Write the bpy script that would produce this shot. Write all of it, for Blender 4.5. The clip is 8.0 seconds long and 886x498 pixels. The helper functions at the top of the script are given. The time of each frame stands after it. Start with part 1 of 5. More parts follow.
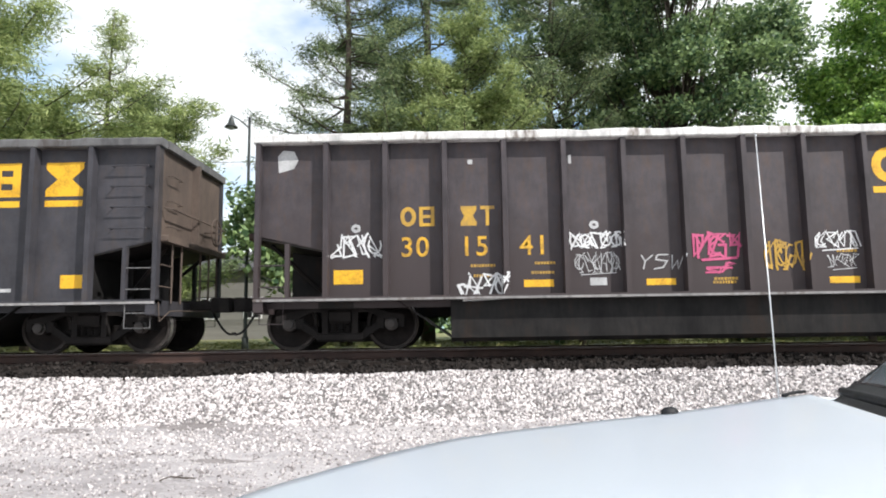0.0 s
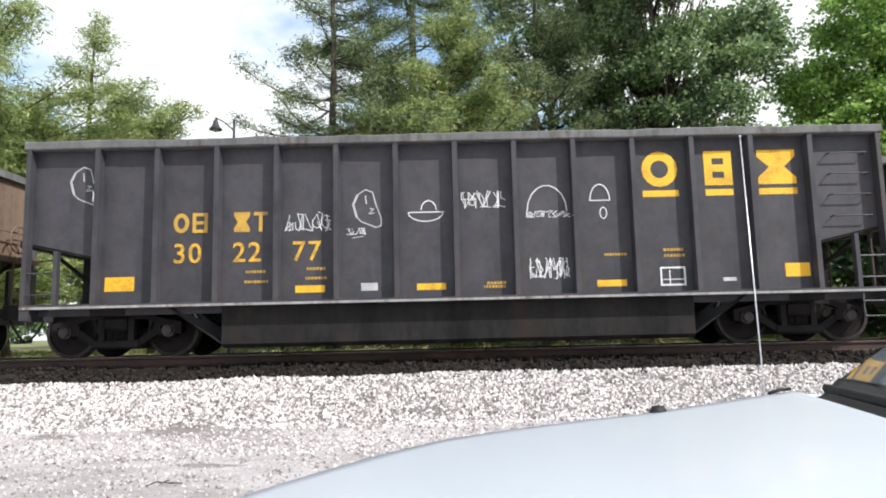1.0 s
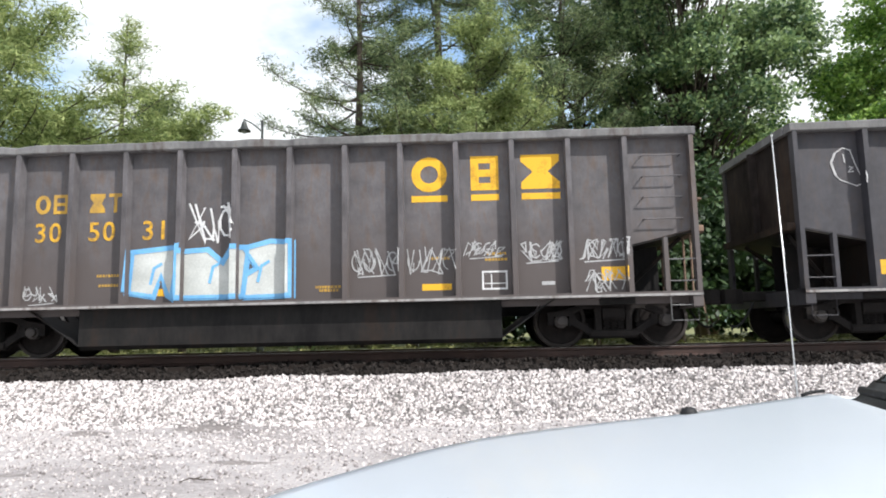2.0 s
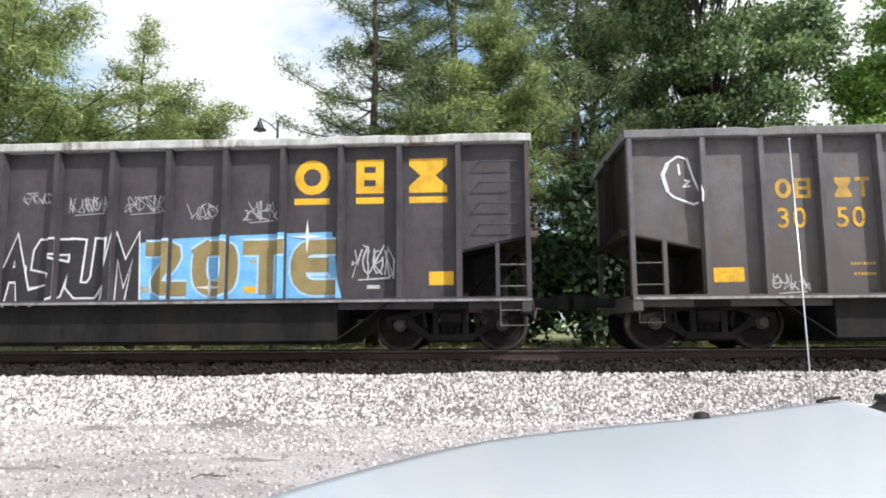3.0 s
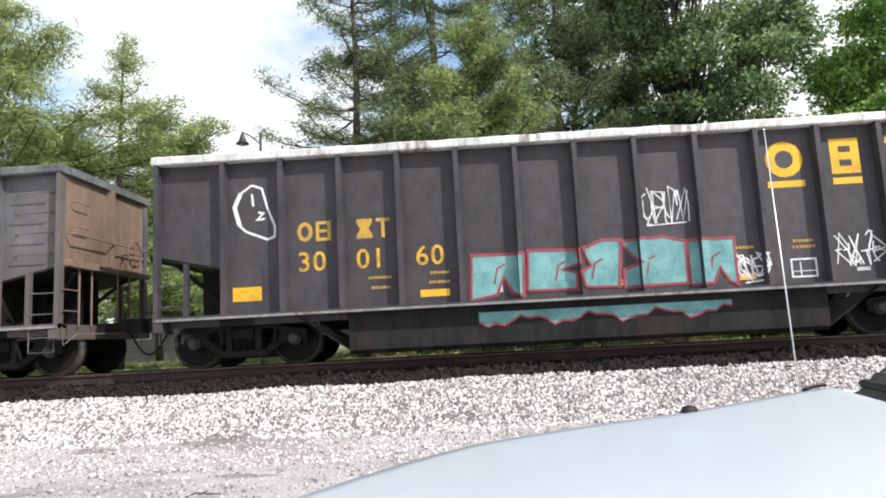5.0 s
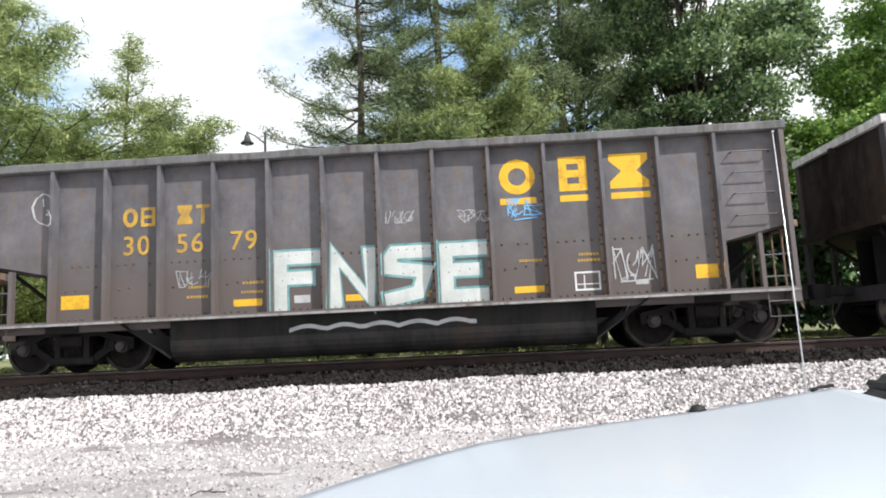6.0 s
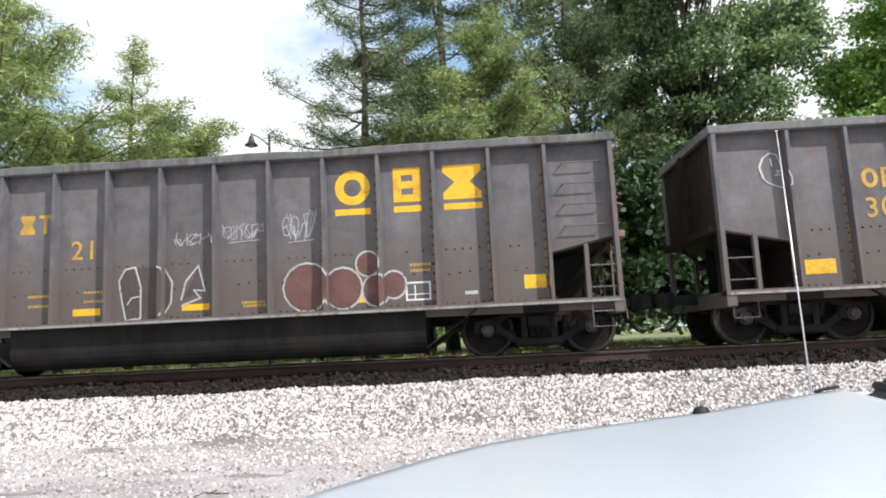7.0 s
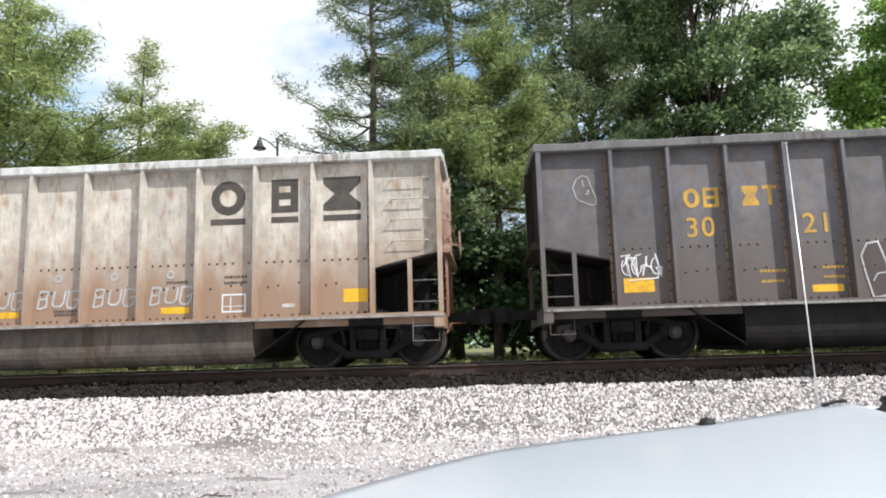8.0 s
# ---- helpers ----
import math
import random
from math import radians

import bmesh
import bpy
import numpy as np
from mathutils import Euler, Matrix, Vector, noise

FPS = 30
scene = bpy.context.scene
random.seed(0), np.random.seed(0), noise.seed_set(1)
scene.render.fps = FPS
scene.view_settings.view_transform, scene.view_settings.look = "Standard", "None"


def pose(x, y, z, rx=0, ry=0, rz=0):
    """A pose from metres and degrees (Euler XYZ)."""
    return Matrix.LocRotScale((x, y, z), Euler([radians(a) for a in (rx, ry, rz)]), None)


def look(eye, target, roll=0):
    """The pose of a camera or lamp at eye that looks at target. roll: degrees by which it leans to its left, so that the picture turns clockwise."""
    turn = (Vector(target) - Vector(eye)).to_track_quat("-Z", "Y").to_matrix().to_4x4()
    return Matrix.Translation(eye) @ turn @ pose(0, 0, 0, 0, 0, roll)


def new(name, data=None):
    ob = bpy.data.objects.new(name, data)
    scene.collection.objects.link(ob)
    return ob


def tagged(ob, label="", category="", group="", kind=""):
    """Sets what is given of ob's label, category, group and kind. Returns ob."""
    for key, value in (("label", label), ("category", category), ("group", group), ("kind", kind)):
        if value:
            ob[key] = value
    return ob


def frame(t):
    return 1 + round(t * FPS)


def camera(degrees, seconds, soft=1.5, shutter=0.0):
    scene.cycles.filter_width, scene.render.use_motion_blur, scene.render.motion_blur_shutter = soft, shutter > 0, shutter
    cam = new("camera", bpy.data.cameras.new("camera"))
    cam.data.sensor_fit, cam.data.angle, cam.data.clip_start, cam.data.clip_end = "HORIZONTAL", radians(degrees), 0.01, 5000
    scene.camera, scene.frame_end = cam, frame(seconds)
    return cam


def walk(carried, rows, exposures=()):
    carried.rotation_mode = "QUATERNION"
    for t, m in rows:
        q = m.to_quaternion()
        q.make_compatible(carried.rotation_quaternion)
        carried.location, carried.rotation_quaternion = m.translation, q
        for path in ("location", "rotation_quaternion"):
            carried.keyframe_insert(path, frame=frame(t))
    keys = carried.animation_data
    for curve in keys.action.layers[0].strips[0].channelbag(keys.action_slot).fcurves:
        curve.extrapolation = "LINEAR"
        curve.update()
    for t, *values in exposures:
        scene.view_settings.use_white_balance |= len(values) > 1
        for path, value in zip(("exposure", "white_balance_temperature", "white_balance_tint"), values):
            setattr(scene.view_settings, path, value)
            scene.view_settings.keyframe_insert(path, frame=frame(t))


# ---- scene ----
cam = camera(66.6, 8.0, soft=1.9)
PATH = [
    (0, (-0.164, 0.001, 1.293), (-0.198, 1.987, 1.531), -0.8),
    (0.5, (-0.172, -0.004, 1.293), (-0.17, 1.98, 1.541), -1.3),
    (1, (-0.173, -0.006, 1.292), (-0.166, 1.98, 1.534), -1.3),
    (1.5, (-0.18, -0.02, 1.296), (-0.212, 1.965, 1.536), -1.6),
    (3, (-0.181, -0.024, 1.297), (-0.29, 1.959, 1.54), -0.4),
    (3.5, (-0.174, -0.011, 1.29), (-0.267, 1.975, 1.51), -0.8),
    (4, (-0.164, -0.009, 1.294), (-0.244, 1.979, 1.496), -1.7),
    (4.5, (-0.153, -0.008, 1.294), (-0.226, 1.974, 1.549), -3.1),
    (6, (-0.178, -0.028, 1.289), (-0.263, 1.953, 1.551), -2.7),
    (6.5, (-0.176, -0.021, 1.287), (-0.267, 1.96, 1.549), -2.8),
    (7, (-0.172, -0.02, 1.288), (-0.269, 1.96, 1.555), -2.7),
    (7.5, (-0.174, -0.026, 1.289), (-0.278, 1.952, 1.567), -2.5),
    (8, (-0.177, -0.023, 1.289), (-0.29, 1.953, 1.574), -1.7),
]
walk(cam, [(t, look(e, g, r)) for t, e, g, r in PATH],
     [(0, 0.15), (1.0, 0.19), (1.5, 0.21), (3.0, 0.08), (4.0, 0.05), (4.5, 0.09), (6.0, 0.16), (7.5, 0.14), (8.0, 0.09)])

# ---- sky and sun ----
SUN_TO = Vector((1.4, -1.0, 1.62)).normalized()
world = bpy.data.worlds.new("sky")
scene.world = world
world.use_nodes = True
wn, wl = world.node_tree.nodes, world.node_tree.links
wn.clear()
w_out = wn.new("ShaderNodeOutputWorld")
w_bg = wn.new("ShaderNodeBackground")
w_sky = wn.new("ShaderNodeTexSky")
w_sky.sky_type = "NISHITA"
w_sky.sun_disc = False
w_sky.dust_density = 0.8
w_sky.sun_elevation = math.asin(SUN_TO.z)
w_sky.sun_rotation = math.atan2(SUN_TO.x, SUN_TO.y)
w_co = wn.new("ShaderNodeTexCoord")
w_map = wn.new("ShaderNodeMapping")
w_map.inputs["Scale"].default_value = (1.0, 1.0, 2.0)
w_map.inputs["Location"].default_value = (1.12, 0.25, 0.1)
w_noise = wn.new("ShaderNodeTexNoise")
w_noise.inputs["Scale"].default_value = 2.3
w_noise.inputs["Detail"].default_value = 6
w_noise.inputs["Roughness"].default_value = 0.55
w_ramp = wn.new("ShaderNodeValToRGB")
w_ramp.color_ramp.elements[0].position = 0.37
w_ramp.color_ramp.elements[1].position = 0.52
w_ramp.color_ramp.elements[0].color = (0.24, 0.24, 0.24, 1)
w_mix = wn.new("ShaderNodeMixShader")
w_cloud = wn.new("ShaderNodeBackground")
w_cloud.inputs["Color"].default_value = (0.95, 0.98, 1.0, 1)
w_cloud.inputs["Strength"].default_value = 1.12
w_bg.inputs["Strength"].default_value = 0.15
wl.new(w_co.outputs["Generated"], w_map.inputs["Vector"])
wl.new(w_map.outputs["Vector"], w_noise.inputs["Vector"])
wl.new(w_noise.outputs["Fac"], w_ramp.inputs["Fac"])
wl.new(w_ramp.outputs["Color"], w_mix.inputs["Fac"])
w_tint = wn.new("ShaderNodeMix")
w_tint.data_type, w_tint.blend_type = "RGBA", "MULTIPLY"
w_tint.inputs["Factor"].default_value = 1.0
w_tint.inputs["B"].default_value = (0.62, 1.15, 1.40, 1)
wl.new(w_sky.outputs["Color"], w_tint.inputs["A"])
wl.new(w_tint.outputs["Result"], w_bg.inputs["Color"])
wl.new(w_bg.outputs["Background"], w_mix.inputs[1])
wl.new(w_cloud.outputs["Background"], w_mix.inputs[2])
wl.new(w_mix.outputs["Shader"], w_out.inputs["Surface"])
sun = new("sun", bpy.data.lights.new("sun", "SUN"))
sun.data.energy, sun.data.angle, sun.data.color = 5.0, radians(0.6), (1.0, 0.968, 0.94)
sun.matrix_world = look(SUN_TO * 60, (0, 0, 0))


# ---- materials ----
def material(name, a, b, rough=0.7, metal=0.0, scale=6.0, fine=60.0, bump=0.2, stretch=(1, 1, 1), lo=0.35, hi=0.7,
             island=0.0, translucent=0.0, coords="Object", coat=0.0, third=None, gloss=0.5):
    """Two colours mixed by broad and fine noise, with a fine relief."""
    m = bpy.data.materials.new(name)
    m.use_nodes = True
    n, l = m.node_tree.nodes, m.node_tree.links
    p = n["Principled BSDF"]
    p.inputs["Metallic"].default_value = metal
    p.inputs["Coat Weight"].default_value = coat
    p.inputs["Specular IOR Level"].default_value = gloss
    p.inputs["Coat Roughness"].default_value = 0.08
    co = n.new("ShaderNodeTexCoord")
    mp = n.new("ShaderNodeMapping")
    mp.inputs["Scale"].default_value = stretch
    l.new(co.outputs[coords], mp.inputs["Vector"])
    broad, small = n.new("ShaderNodeTexNoise"), n.new("ShaderNodeTexNoise")
    for node, s in ((broad, scale), (small, fine)):
        node.inputs["Scale"].default_value = s
        node.inputs["Detail"].default_value = 5
        node.inputs["Roughness"].default_value = 0.6
        l.new(mp.outputs["Vector"], node.inputs["Vector"])
    add = n.new("ShaderNodeMix")
    add.inputs["Factor"].default_value = 0.35
    l.new(broad.outputs["Fac"], add.inputs["A"])
    l.new(small.outputs["Fac"], add.inputs["B"])
    value = add.outputs["Result"]
    if island:
        geo = n.new("ShaderNodeNewGeometry")
        mx = n.new("ShaderNodeMix")
        mx.inputs["Factor"].default_value = island
        l.new(value, mx.inputs["A"])
        l.new(geo.outputs["Random Per Island"], mx.inputs["B"])
        value = mx.outputs["Result"]
    ramp = n.new("ShaderNodeValToRGB")
    ramp.color_ramp.elements[0].position, ramp.color_ramp.elements[1].position = lo, hi
    ramp.color_ramp.elements[0].color, ramp.color_ramp.elements[1].color = (*a, 1), (*b, 1)
    if third:
        e = ramp.color_ramp.elements.new(min(0.97, hi + 0.09))
        e.color = (*third, 1)
    l.new(value, ramp.inputs["Fac"])
    l.new(ramp.outputs["Color"], p.inputs["Base Color"])
    rr = n.new("ShaderNodeMapRange")
    rr.inputs["To Min"].default_value, rr.inputs["To Max"].default_value = max(0.02, rough - 0.12), min(1, rough + 0.12)
    l.new(small.outputs["Fac"], rr.inputs["Value"])
    l.new(rr.outputs["Result"], p.inputs["Roughness"])
    if bump:
        bp = n.new("ShaderNodeBump")
        bp.inputs["Strength"].default_value = bump
        bp.inputs["Distance"].default_value = 0.02
        l.new(small.outputs["Fac"], bp.inputs["Height"])
        l.new(bp.outputs["Normal"], p.inputs["Normal"])
    if translucent:
        tr = n.new("ShaderNodeBsdfTranslucent")
        l.new(ramp.outputs["Color"], tr.inputs["Color"])
        ms = n.new("ShaderNodeMixShader")
        ms.inputs["Fac"].default_value = translucent
        l.new(p.outputs["BSDF"], ms.inputs[1])
        l.new(tr.outputs["BSDF"], ms.inputs[2])
        l.new(ms.outputs["Shader"], n["Material Output"].inputs["Surface"])
    return m


M_GRIT = material("grit", (0.22, 0.20, 0.197), (0.45, 0.42, 0.415), 0.95, scale=0.8, fine=34, bump=0.8, lo=0.36, hi=0.56, stretch=(0.6, 1.0, 1))
M_DIRT = material("dark_damp_dirt", (0.15, 0.133, 0.128), (0.29, 0.262, 0.252), 0.95, scale=5, fine=40, bump=0.6)
# shade in the gaps between shoulder stones, put into the bed's colour
M_SHOULDER = material("ballast_bed_gap_shade", (0.10, 0.092, 0.088), (0.24, 0.225, 0.215), 0.95, scale=3, fine=30, bump=0.5)
M_GRASS = material("grass", (0.10, 0.12, 0.035), (0.26, 0.24, 0.11), 0.95, scale=0.5, fine=20, bump=0.4)
M_STONE = material("ballast_stone", (0.16, 0.142, 0.14), (0.76, 0.705, 0.69), 0.9, scale=9, fine=50, bump=0.2, lo=0.10, hi=0.70, island=0.8)
M_PEBBLE = material("gravel_stone", (0.14, 0.122, 0.12), (0.56, 0.52, 0.51), 0.9, scale=9, fine=50, bump=0.2, lo=0.10, hi=0.72, island=0.7)
# ballast of the track bed, much darker than the shoulder stones
M_BED = material("dark_ballast", (0.012, 0.010, 0.009), (0.036, 0.030, 0.027), 0.95, gloss=0.2, island=0.4, scale=3, fine=40, bump=0.5)
M_TIE = material("creosoted_tie", (0.010, 0.008, 0.0075), (0.030, 0.022, 0.018), 0.9, gloss=0.2, scale=3, fine=30, bump=0.4, stretch=(1, 0.15, 1))
M_RAIL = material("rusty_rail", (0.028, 0.015, 0.012), (0.07, 0.036, 0.027), 0.75, scale=2, fine=40, bump=0.2)
M_RAILTOP = material("polished_rail_head", (0.35, 0.34, 0.33), (0.5, 0.49, 0.47), 0.3, metal=0.9, scale=2, fine=30, bump=0.05)
M_TRUCK = material("grimy_cast_steel", (0.009, 0.008, 0.008), (0.027, 0.0235, 0.022), 0.85, gloss=0.15, scale=2.5, fine=25, bump=0.3, third=(0.055, 0.045, 0.038))
M_WHEEL = material("brown_wheel_steel", (0.009, 0.008, 0.008), (0.026, 0.021, 0.019), 0.8, gloss=0.12, scale=4, fine=30, bump=0.15)
M_TREAD = material("worn_bright_tread", (0.4, 0.38, 0.36), (0.55, 0.53, 0.5), 0.3, metal=0.8, scale=4, fine=30, bump=0.05)
M_WHEELRIM = material("dusty_wheel_rim", (0.014, 0.012, 0.011), (0.06, 0.05, 0.045), 0.65, gloss=0.2, scale=4, fine=30, bump=0.15)
M_CAST = material("pale_bearing_adapter", (0.025, 0.021, 0.02), (0.07, 0.06, 0.054), 0.7, scale=5, fine=40)
M_YELLOW = material("yellow_paint", (0.42, 0.22, 0.012), (0.76, 0.42, 0.02), 0.65, scale=3, fine=30, bump=0.1, lo=0.34, hi=0.5)
M_WORNYELLOW = material("worn_yellow_paint", (0.20, 0.12, 0.035), (0.66, 0.37, 0.03), 0.7, scale=5, fine=26, bump=0.1, lo=0.37, hi=0.52)
M_FADEDYELLOW = material("faded_yellow_paint", (0.30, 0.19, 0.06), (0.66, 0.38, 0.03), 0.7, scale=4, fine=30, bump=0.1)
M_BLACKPAINT = material("faded_black_paint", (0.035, 0.033, 0.03), (0.10, 0.085, 0.07), 0.7, scale=4, fine=30, bump=0.1)
M_WHITE = material("white_spray_paint", (0.55, 0.55, 0.55), (0.82, 0.82, 0.82), 0.6, scale=4, fine=30, bump=0.05)
M_DIMWHITE = material("thin_white_marker", (0.30, 0.30, 0.30), (0.55, 0.55, 0.55), 0.6, scale=4, fine=30, bump=0.05)
M_PINK = material("pink_spray_paint", (0.45, 0.06, 0.16), (0.62, 0.12, 0.24), 0.6, scale=4, fine=30)
M_TEAL = material("teal_spray_paint", (0.07, 0.20, 0.21), (0.24, 0.47, 0.47), 0.7, scale=3, fine=30)
M_RED = material("dark_red_spray_paint", (0.22, 0.035, 0.05), (0.38, 0.07, 0.09), 0.6, scale=4, fine=30)
M_BLUE = material("light_blue_spray_paint", (0.12, 0.36, 0.66), (0.22, 0.52, 0.80), 0.6, scale=4, fine=30)
M_PALEBLUE = material("pale_blue_spray_paint", (0.30, 0.52, 0.76), (0.52, 0.72, 0.88), 0.6, scale=4, fine=30)
M_GOLD = material("dull_gold_spray_paint", (0.20, 0.15, 0.06), (0.33, 0.26, 0.11), 0.6, scale=3, fine=30)
M_INK = material("black_spray_paint", (0.012, 0.011, 0.012), (0.03, 0.027, 0.03), 0.6, scale=3, fine=30)
M_BROWN = material("maroon_spray_paint", (0.075, 0.036, 0.033), (0.17, 0.078, 0.068), 0.7, scale=3, fine=30)
M_UMBER = material("dark_umber_spray_paint", (0.045, 0.034, 0.033), (0.085, 0.064, 0.06), 0.7, scale=3, fine=30)
M_PALEGREY = material("pale_spray_paint", (0.42, 0.44, 0.42), (0.68, 0.70, 0.67), 0.6, scale=2, fine=30)
M_RUST_END = material("rust_stained_steel", (0.11, 0.075, 0.055), (0.27, 0.18, 0.125), 0.85, scale=1.6, fine=20, bump=0.2, stretch=(1, 1, 0.35))
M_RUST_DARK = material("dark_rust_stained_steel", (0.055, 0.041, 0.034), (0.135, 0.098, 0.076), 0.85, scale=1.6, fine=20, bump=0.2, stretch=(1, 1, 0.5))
M_BARK = material("bark", (0.035, 0.026, 0.02), (0.11, 0.085, 0.065), 0.95, scale=5, fine=30, bump=0.8, stretch=(1, 1, 0.3))
M_PINE = material("pine_needles", (0.05, 0.09, 0.04), (0.30, 0.36, 0.17), 0.7, scale=0.6, fine=4, bump=0, island=0.3, translucent=0.4, lo=0.38, hi=0.64)
M_PINELIGHT = material("young_pine_needles", (0.13, 0.19, 0.06), (0.44, 0.50, 0.20), 0.7, scale=0.7, fine=4, bump=0, island=0.3, translucent=0.4, lo=0.38, hi=0.64)
M_LEAF = material("summer_leaves", (0.06, 0.12, 0.055), (0.34, 0.45, 0.19), 0.5, scale=0.55, fine=4, bump=0, island=0.35, translucent=0.35, lo=0.4, hi=0.64)
M_LEAFLIGHT = material("sunny_maple_leaves", (0.10, 0.21, 0.045), (0.38, 0.55, 0.13), 0.5, scale=0.6, fine=4, bump=0, island=0.35, translucent=0.45, lo=0.38, hi=0.62)
# the trees' shade on the understorey is put into these leaf colours
M_SHADELEAF = material("shade_tinted_understorey_leaves", (0.012, 0.034, 0.010), (0.055, 0.10, 0.032), 0.6, scale=0.6, fine=4, bump=0, island=0.5, translucent=0.25)
M_POST = material("dark_green_post_paint", (0.012, 0.016, 0.015), (0.03, 0.036, 0.034), 0.45, scale=3, fine=30, bump=0.05)
M_HOOD = material("silver_car_paint", (0.73, 0.785, 0.85), (0.79, 0.84, 0.90), 0.34, metal=0.45, scale=0.8, fine=90, bump=0.01, coat=0.15)
M_BLACKPLASTIC = material("black_trim_plastic", (0.006, 0.006, 0.007), (0.018, 0.018, 0.019), 0.6, gloss=0.3, scale=6, fine=80, bump=0.1)
M_CHROME = material("antenna_steel", (0.62, 0.62, 0.62), (0.78, 0.78, 0.78), 0.35, metal=0.6, scale=6, fine=60, bump=0.0)
M_RUBBER = material("tyre_rubber", (0.012, 0.012, 0.012), (0.03, 0.03, 0.03), 0.85, scale=6, fine=60)
M_HOUSE = material("grey_siding", (0.17, 0.165, 0.15), (0.25, 0.24, 0.22), 0.85, scale=0.6, fine=12, bump=0.2, stretch=(0.3, 0.3, 4))
M_ROOF = material("dark_shingles", (0.04, 0.04, 0.042), (0.09, 0.088, 0.085), 0.9, scale=2, fine=12)
M_ASPHALT = material("old_asphalt", (0.11, 0.11, 0.11), (0.19, 0.185, 0.18), 0.9, scale=0.4, fine=20)


def glass():
    m = bpy.data.materials.new("windscreen_glass")
    m.use_nodes = True
    p = m.node_tree.nodes["Principled BSDF"]
    p.inputs["Base Color"].default_value = (0.35, 0.42, 0.40, 1)
    p.inputs["Roughness"].default_value = 0.03
    p.inputs["Transmission Weight"].default_value = 1.0
    p.inputs["IOR"].default_value = 1.45
    return m


M_GLASS = glass()


def sheet_variation(m):
    """Sheets that weathered unlike their neighbours, with scuffed blotches of dust."""
    n, l = m.node_tree.nodes, m.node_tree.links
    p = n["Principled BSDF"]
    info, co, blot = n.new("ShaderNodeObjectInfo"), n.new("ShaderNodeTexCoord"), n.new("ShaderNodeTexNoise")
    blot.inputs["Scale"].default_value, blot.inputs["Detail"].default_value, blot.inputs["Roughness"].default_value = 2.4, 7, 0.7
    shift = n.new("ShaderNodeVectorMath")
    l.new(co.outputs["Object"], shift.inputs[0])
    l.new(info.outputs["Random"], shift.inputs[1])
    l.new(shift.outputs["Vector"], blot.inputs["Vector"])
    each, dust, both = n.new("ShaderNodeMapRange"), n.new("ShaderNodeMapRange"), n.new("ShaderNodeMath")
    each.inputs["To Min"].default_value, each.inputs["To Max"].default_value = 0.88, 1.14
    dust.inputs["From Min"].default_value, dust.inputs["From Max"].default_value = 0.3, 0.7
    dust.inputs["To Min"].default_value, dust.inputs["To Max"].default_value = 0.72, 1.34
    both.operation = "MULTIPLY"
    l.new(info.outputs["Random"], each.inputs["Value"])
    l.new(blot.outputs["Fac"], dust.inputs["Value"])
    l.new(each.outputs["Result"], both.inputs[0])
    l.new(dust.outputs["Result"], both.inputs[1])
    mul = n.new("ShaderNodeMix")
    mul.data_type, mul.blend_type = "RGBA", "MULTIPLY"
    mul.inputs["Factor"].default_value = 1.0
    l.new(p.inputs["Base Color"].links[0].from_socket, mul.inputs["A"])
    l.new(both.outputs["Value"], mul.inputs["B"])
    l.new(mul.outputs["Result"], p.inputs["Base Color"])


def car_paint(name, a, b, third, low=None, reach=1.9, gloss=0.4):
    """Weathered paint in upright streaks; low: rust and dust thrown up over the lower sheets."""
    m = material(name, a, b, 0.62, scale=0.8, fine=9, bump=0.08, stretch=(1.3, 1.3, 0.35), lo=0.38, hi=0.53, third=third, gloss=gloss)
    sheet_variation(m)
    if low:
        n, l = m.node_tree.nodes, m.node_tree.links
        co, sep = n.new("ShaderNodeTexCoord"), n.new("ShaderNodeSeparateXYZ")
        l.new(co.outputs["Object"], sep.inputs["Vector"])
        no = n.new("ShaderNodeTexNoise")
        no.inputs["Scale"].default_value, no.inputs["Detail"].default_value = 1.6, 6
        mp = n.new("ShaderNodeMapping")
        mp.inputs["Scale"].default_value = (1.6, 1.6, 0.5)
        l.new(co.outputs["Object"], mp.inputs["Vector"])
        l.new(mp.outputs["Vector"], no.inputs["Vector"])
        up = n.new("ShaderNodeMapRange")
        up.inputs["From Min"].default_value, up.inputs["From Max"].default_value = 0.9, 0.9 + reach
        up.inputs["To Min"].default_value, up.inputs["To Max"].default_value = 0.72, 0.0
        l.new(sep.outputs["Z"], up.inputs["Value"])
        add = n.new("ShaderNodeMath")
        l.new(up.outputs["Result"], add.inputs[0])
        l.new(no.outputs["Fac"], add.inputs[1])
        ra = n.new("ShaderNodeMapRange")
        ra.inputs["From Min"].default_value, ra.inputs["From Max"].default_value = 0.55, 1.15
        l.new(add.outputs["Value"], ra.inputs["Value"])
        mx = n.new("ShaderNodeMix")
        mx.data_type = "RGBA"
        mx.inputs["B"].default_value = (*low, 1)
        p = n["Principled BSDF"]
        l.new(ra.outputs["Result"], mx.inputs["Factor"])
        l.new(p.inputs["Base Color"].links[0].from_socket, mx.inputs["A"])
        l.new(mx.outputs["Result"], p.inputs["Base Color"])
    return m


# ---- mesh helpers ----
def box(bm, x0, x1, y0, y1, z0, z1):
    v = [bm.verts.new(p) for p in ((x0, y0, z0), (x1, y0, z0), (x1, y1, z0), (x0, y1, z0),
                                   (x0, y0, z1), (x1, y0, z1), (x1, y1, z1), (x0, y1, z1))]
    for f in ((3, 2, 1, 0), (4, 5, 6, 7), (0, 1, 5, 4), (1, 2, 6, 5), (2, 3, 7, 6), (3, 0, 4, 7)):
        bm.faces.new([v[i] for i in f])


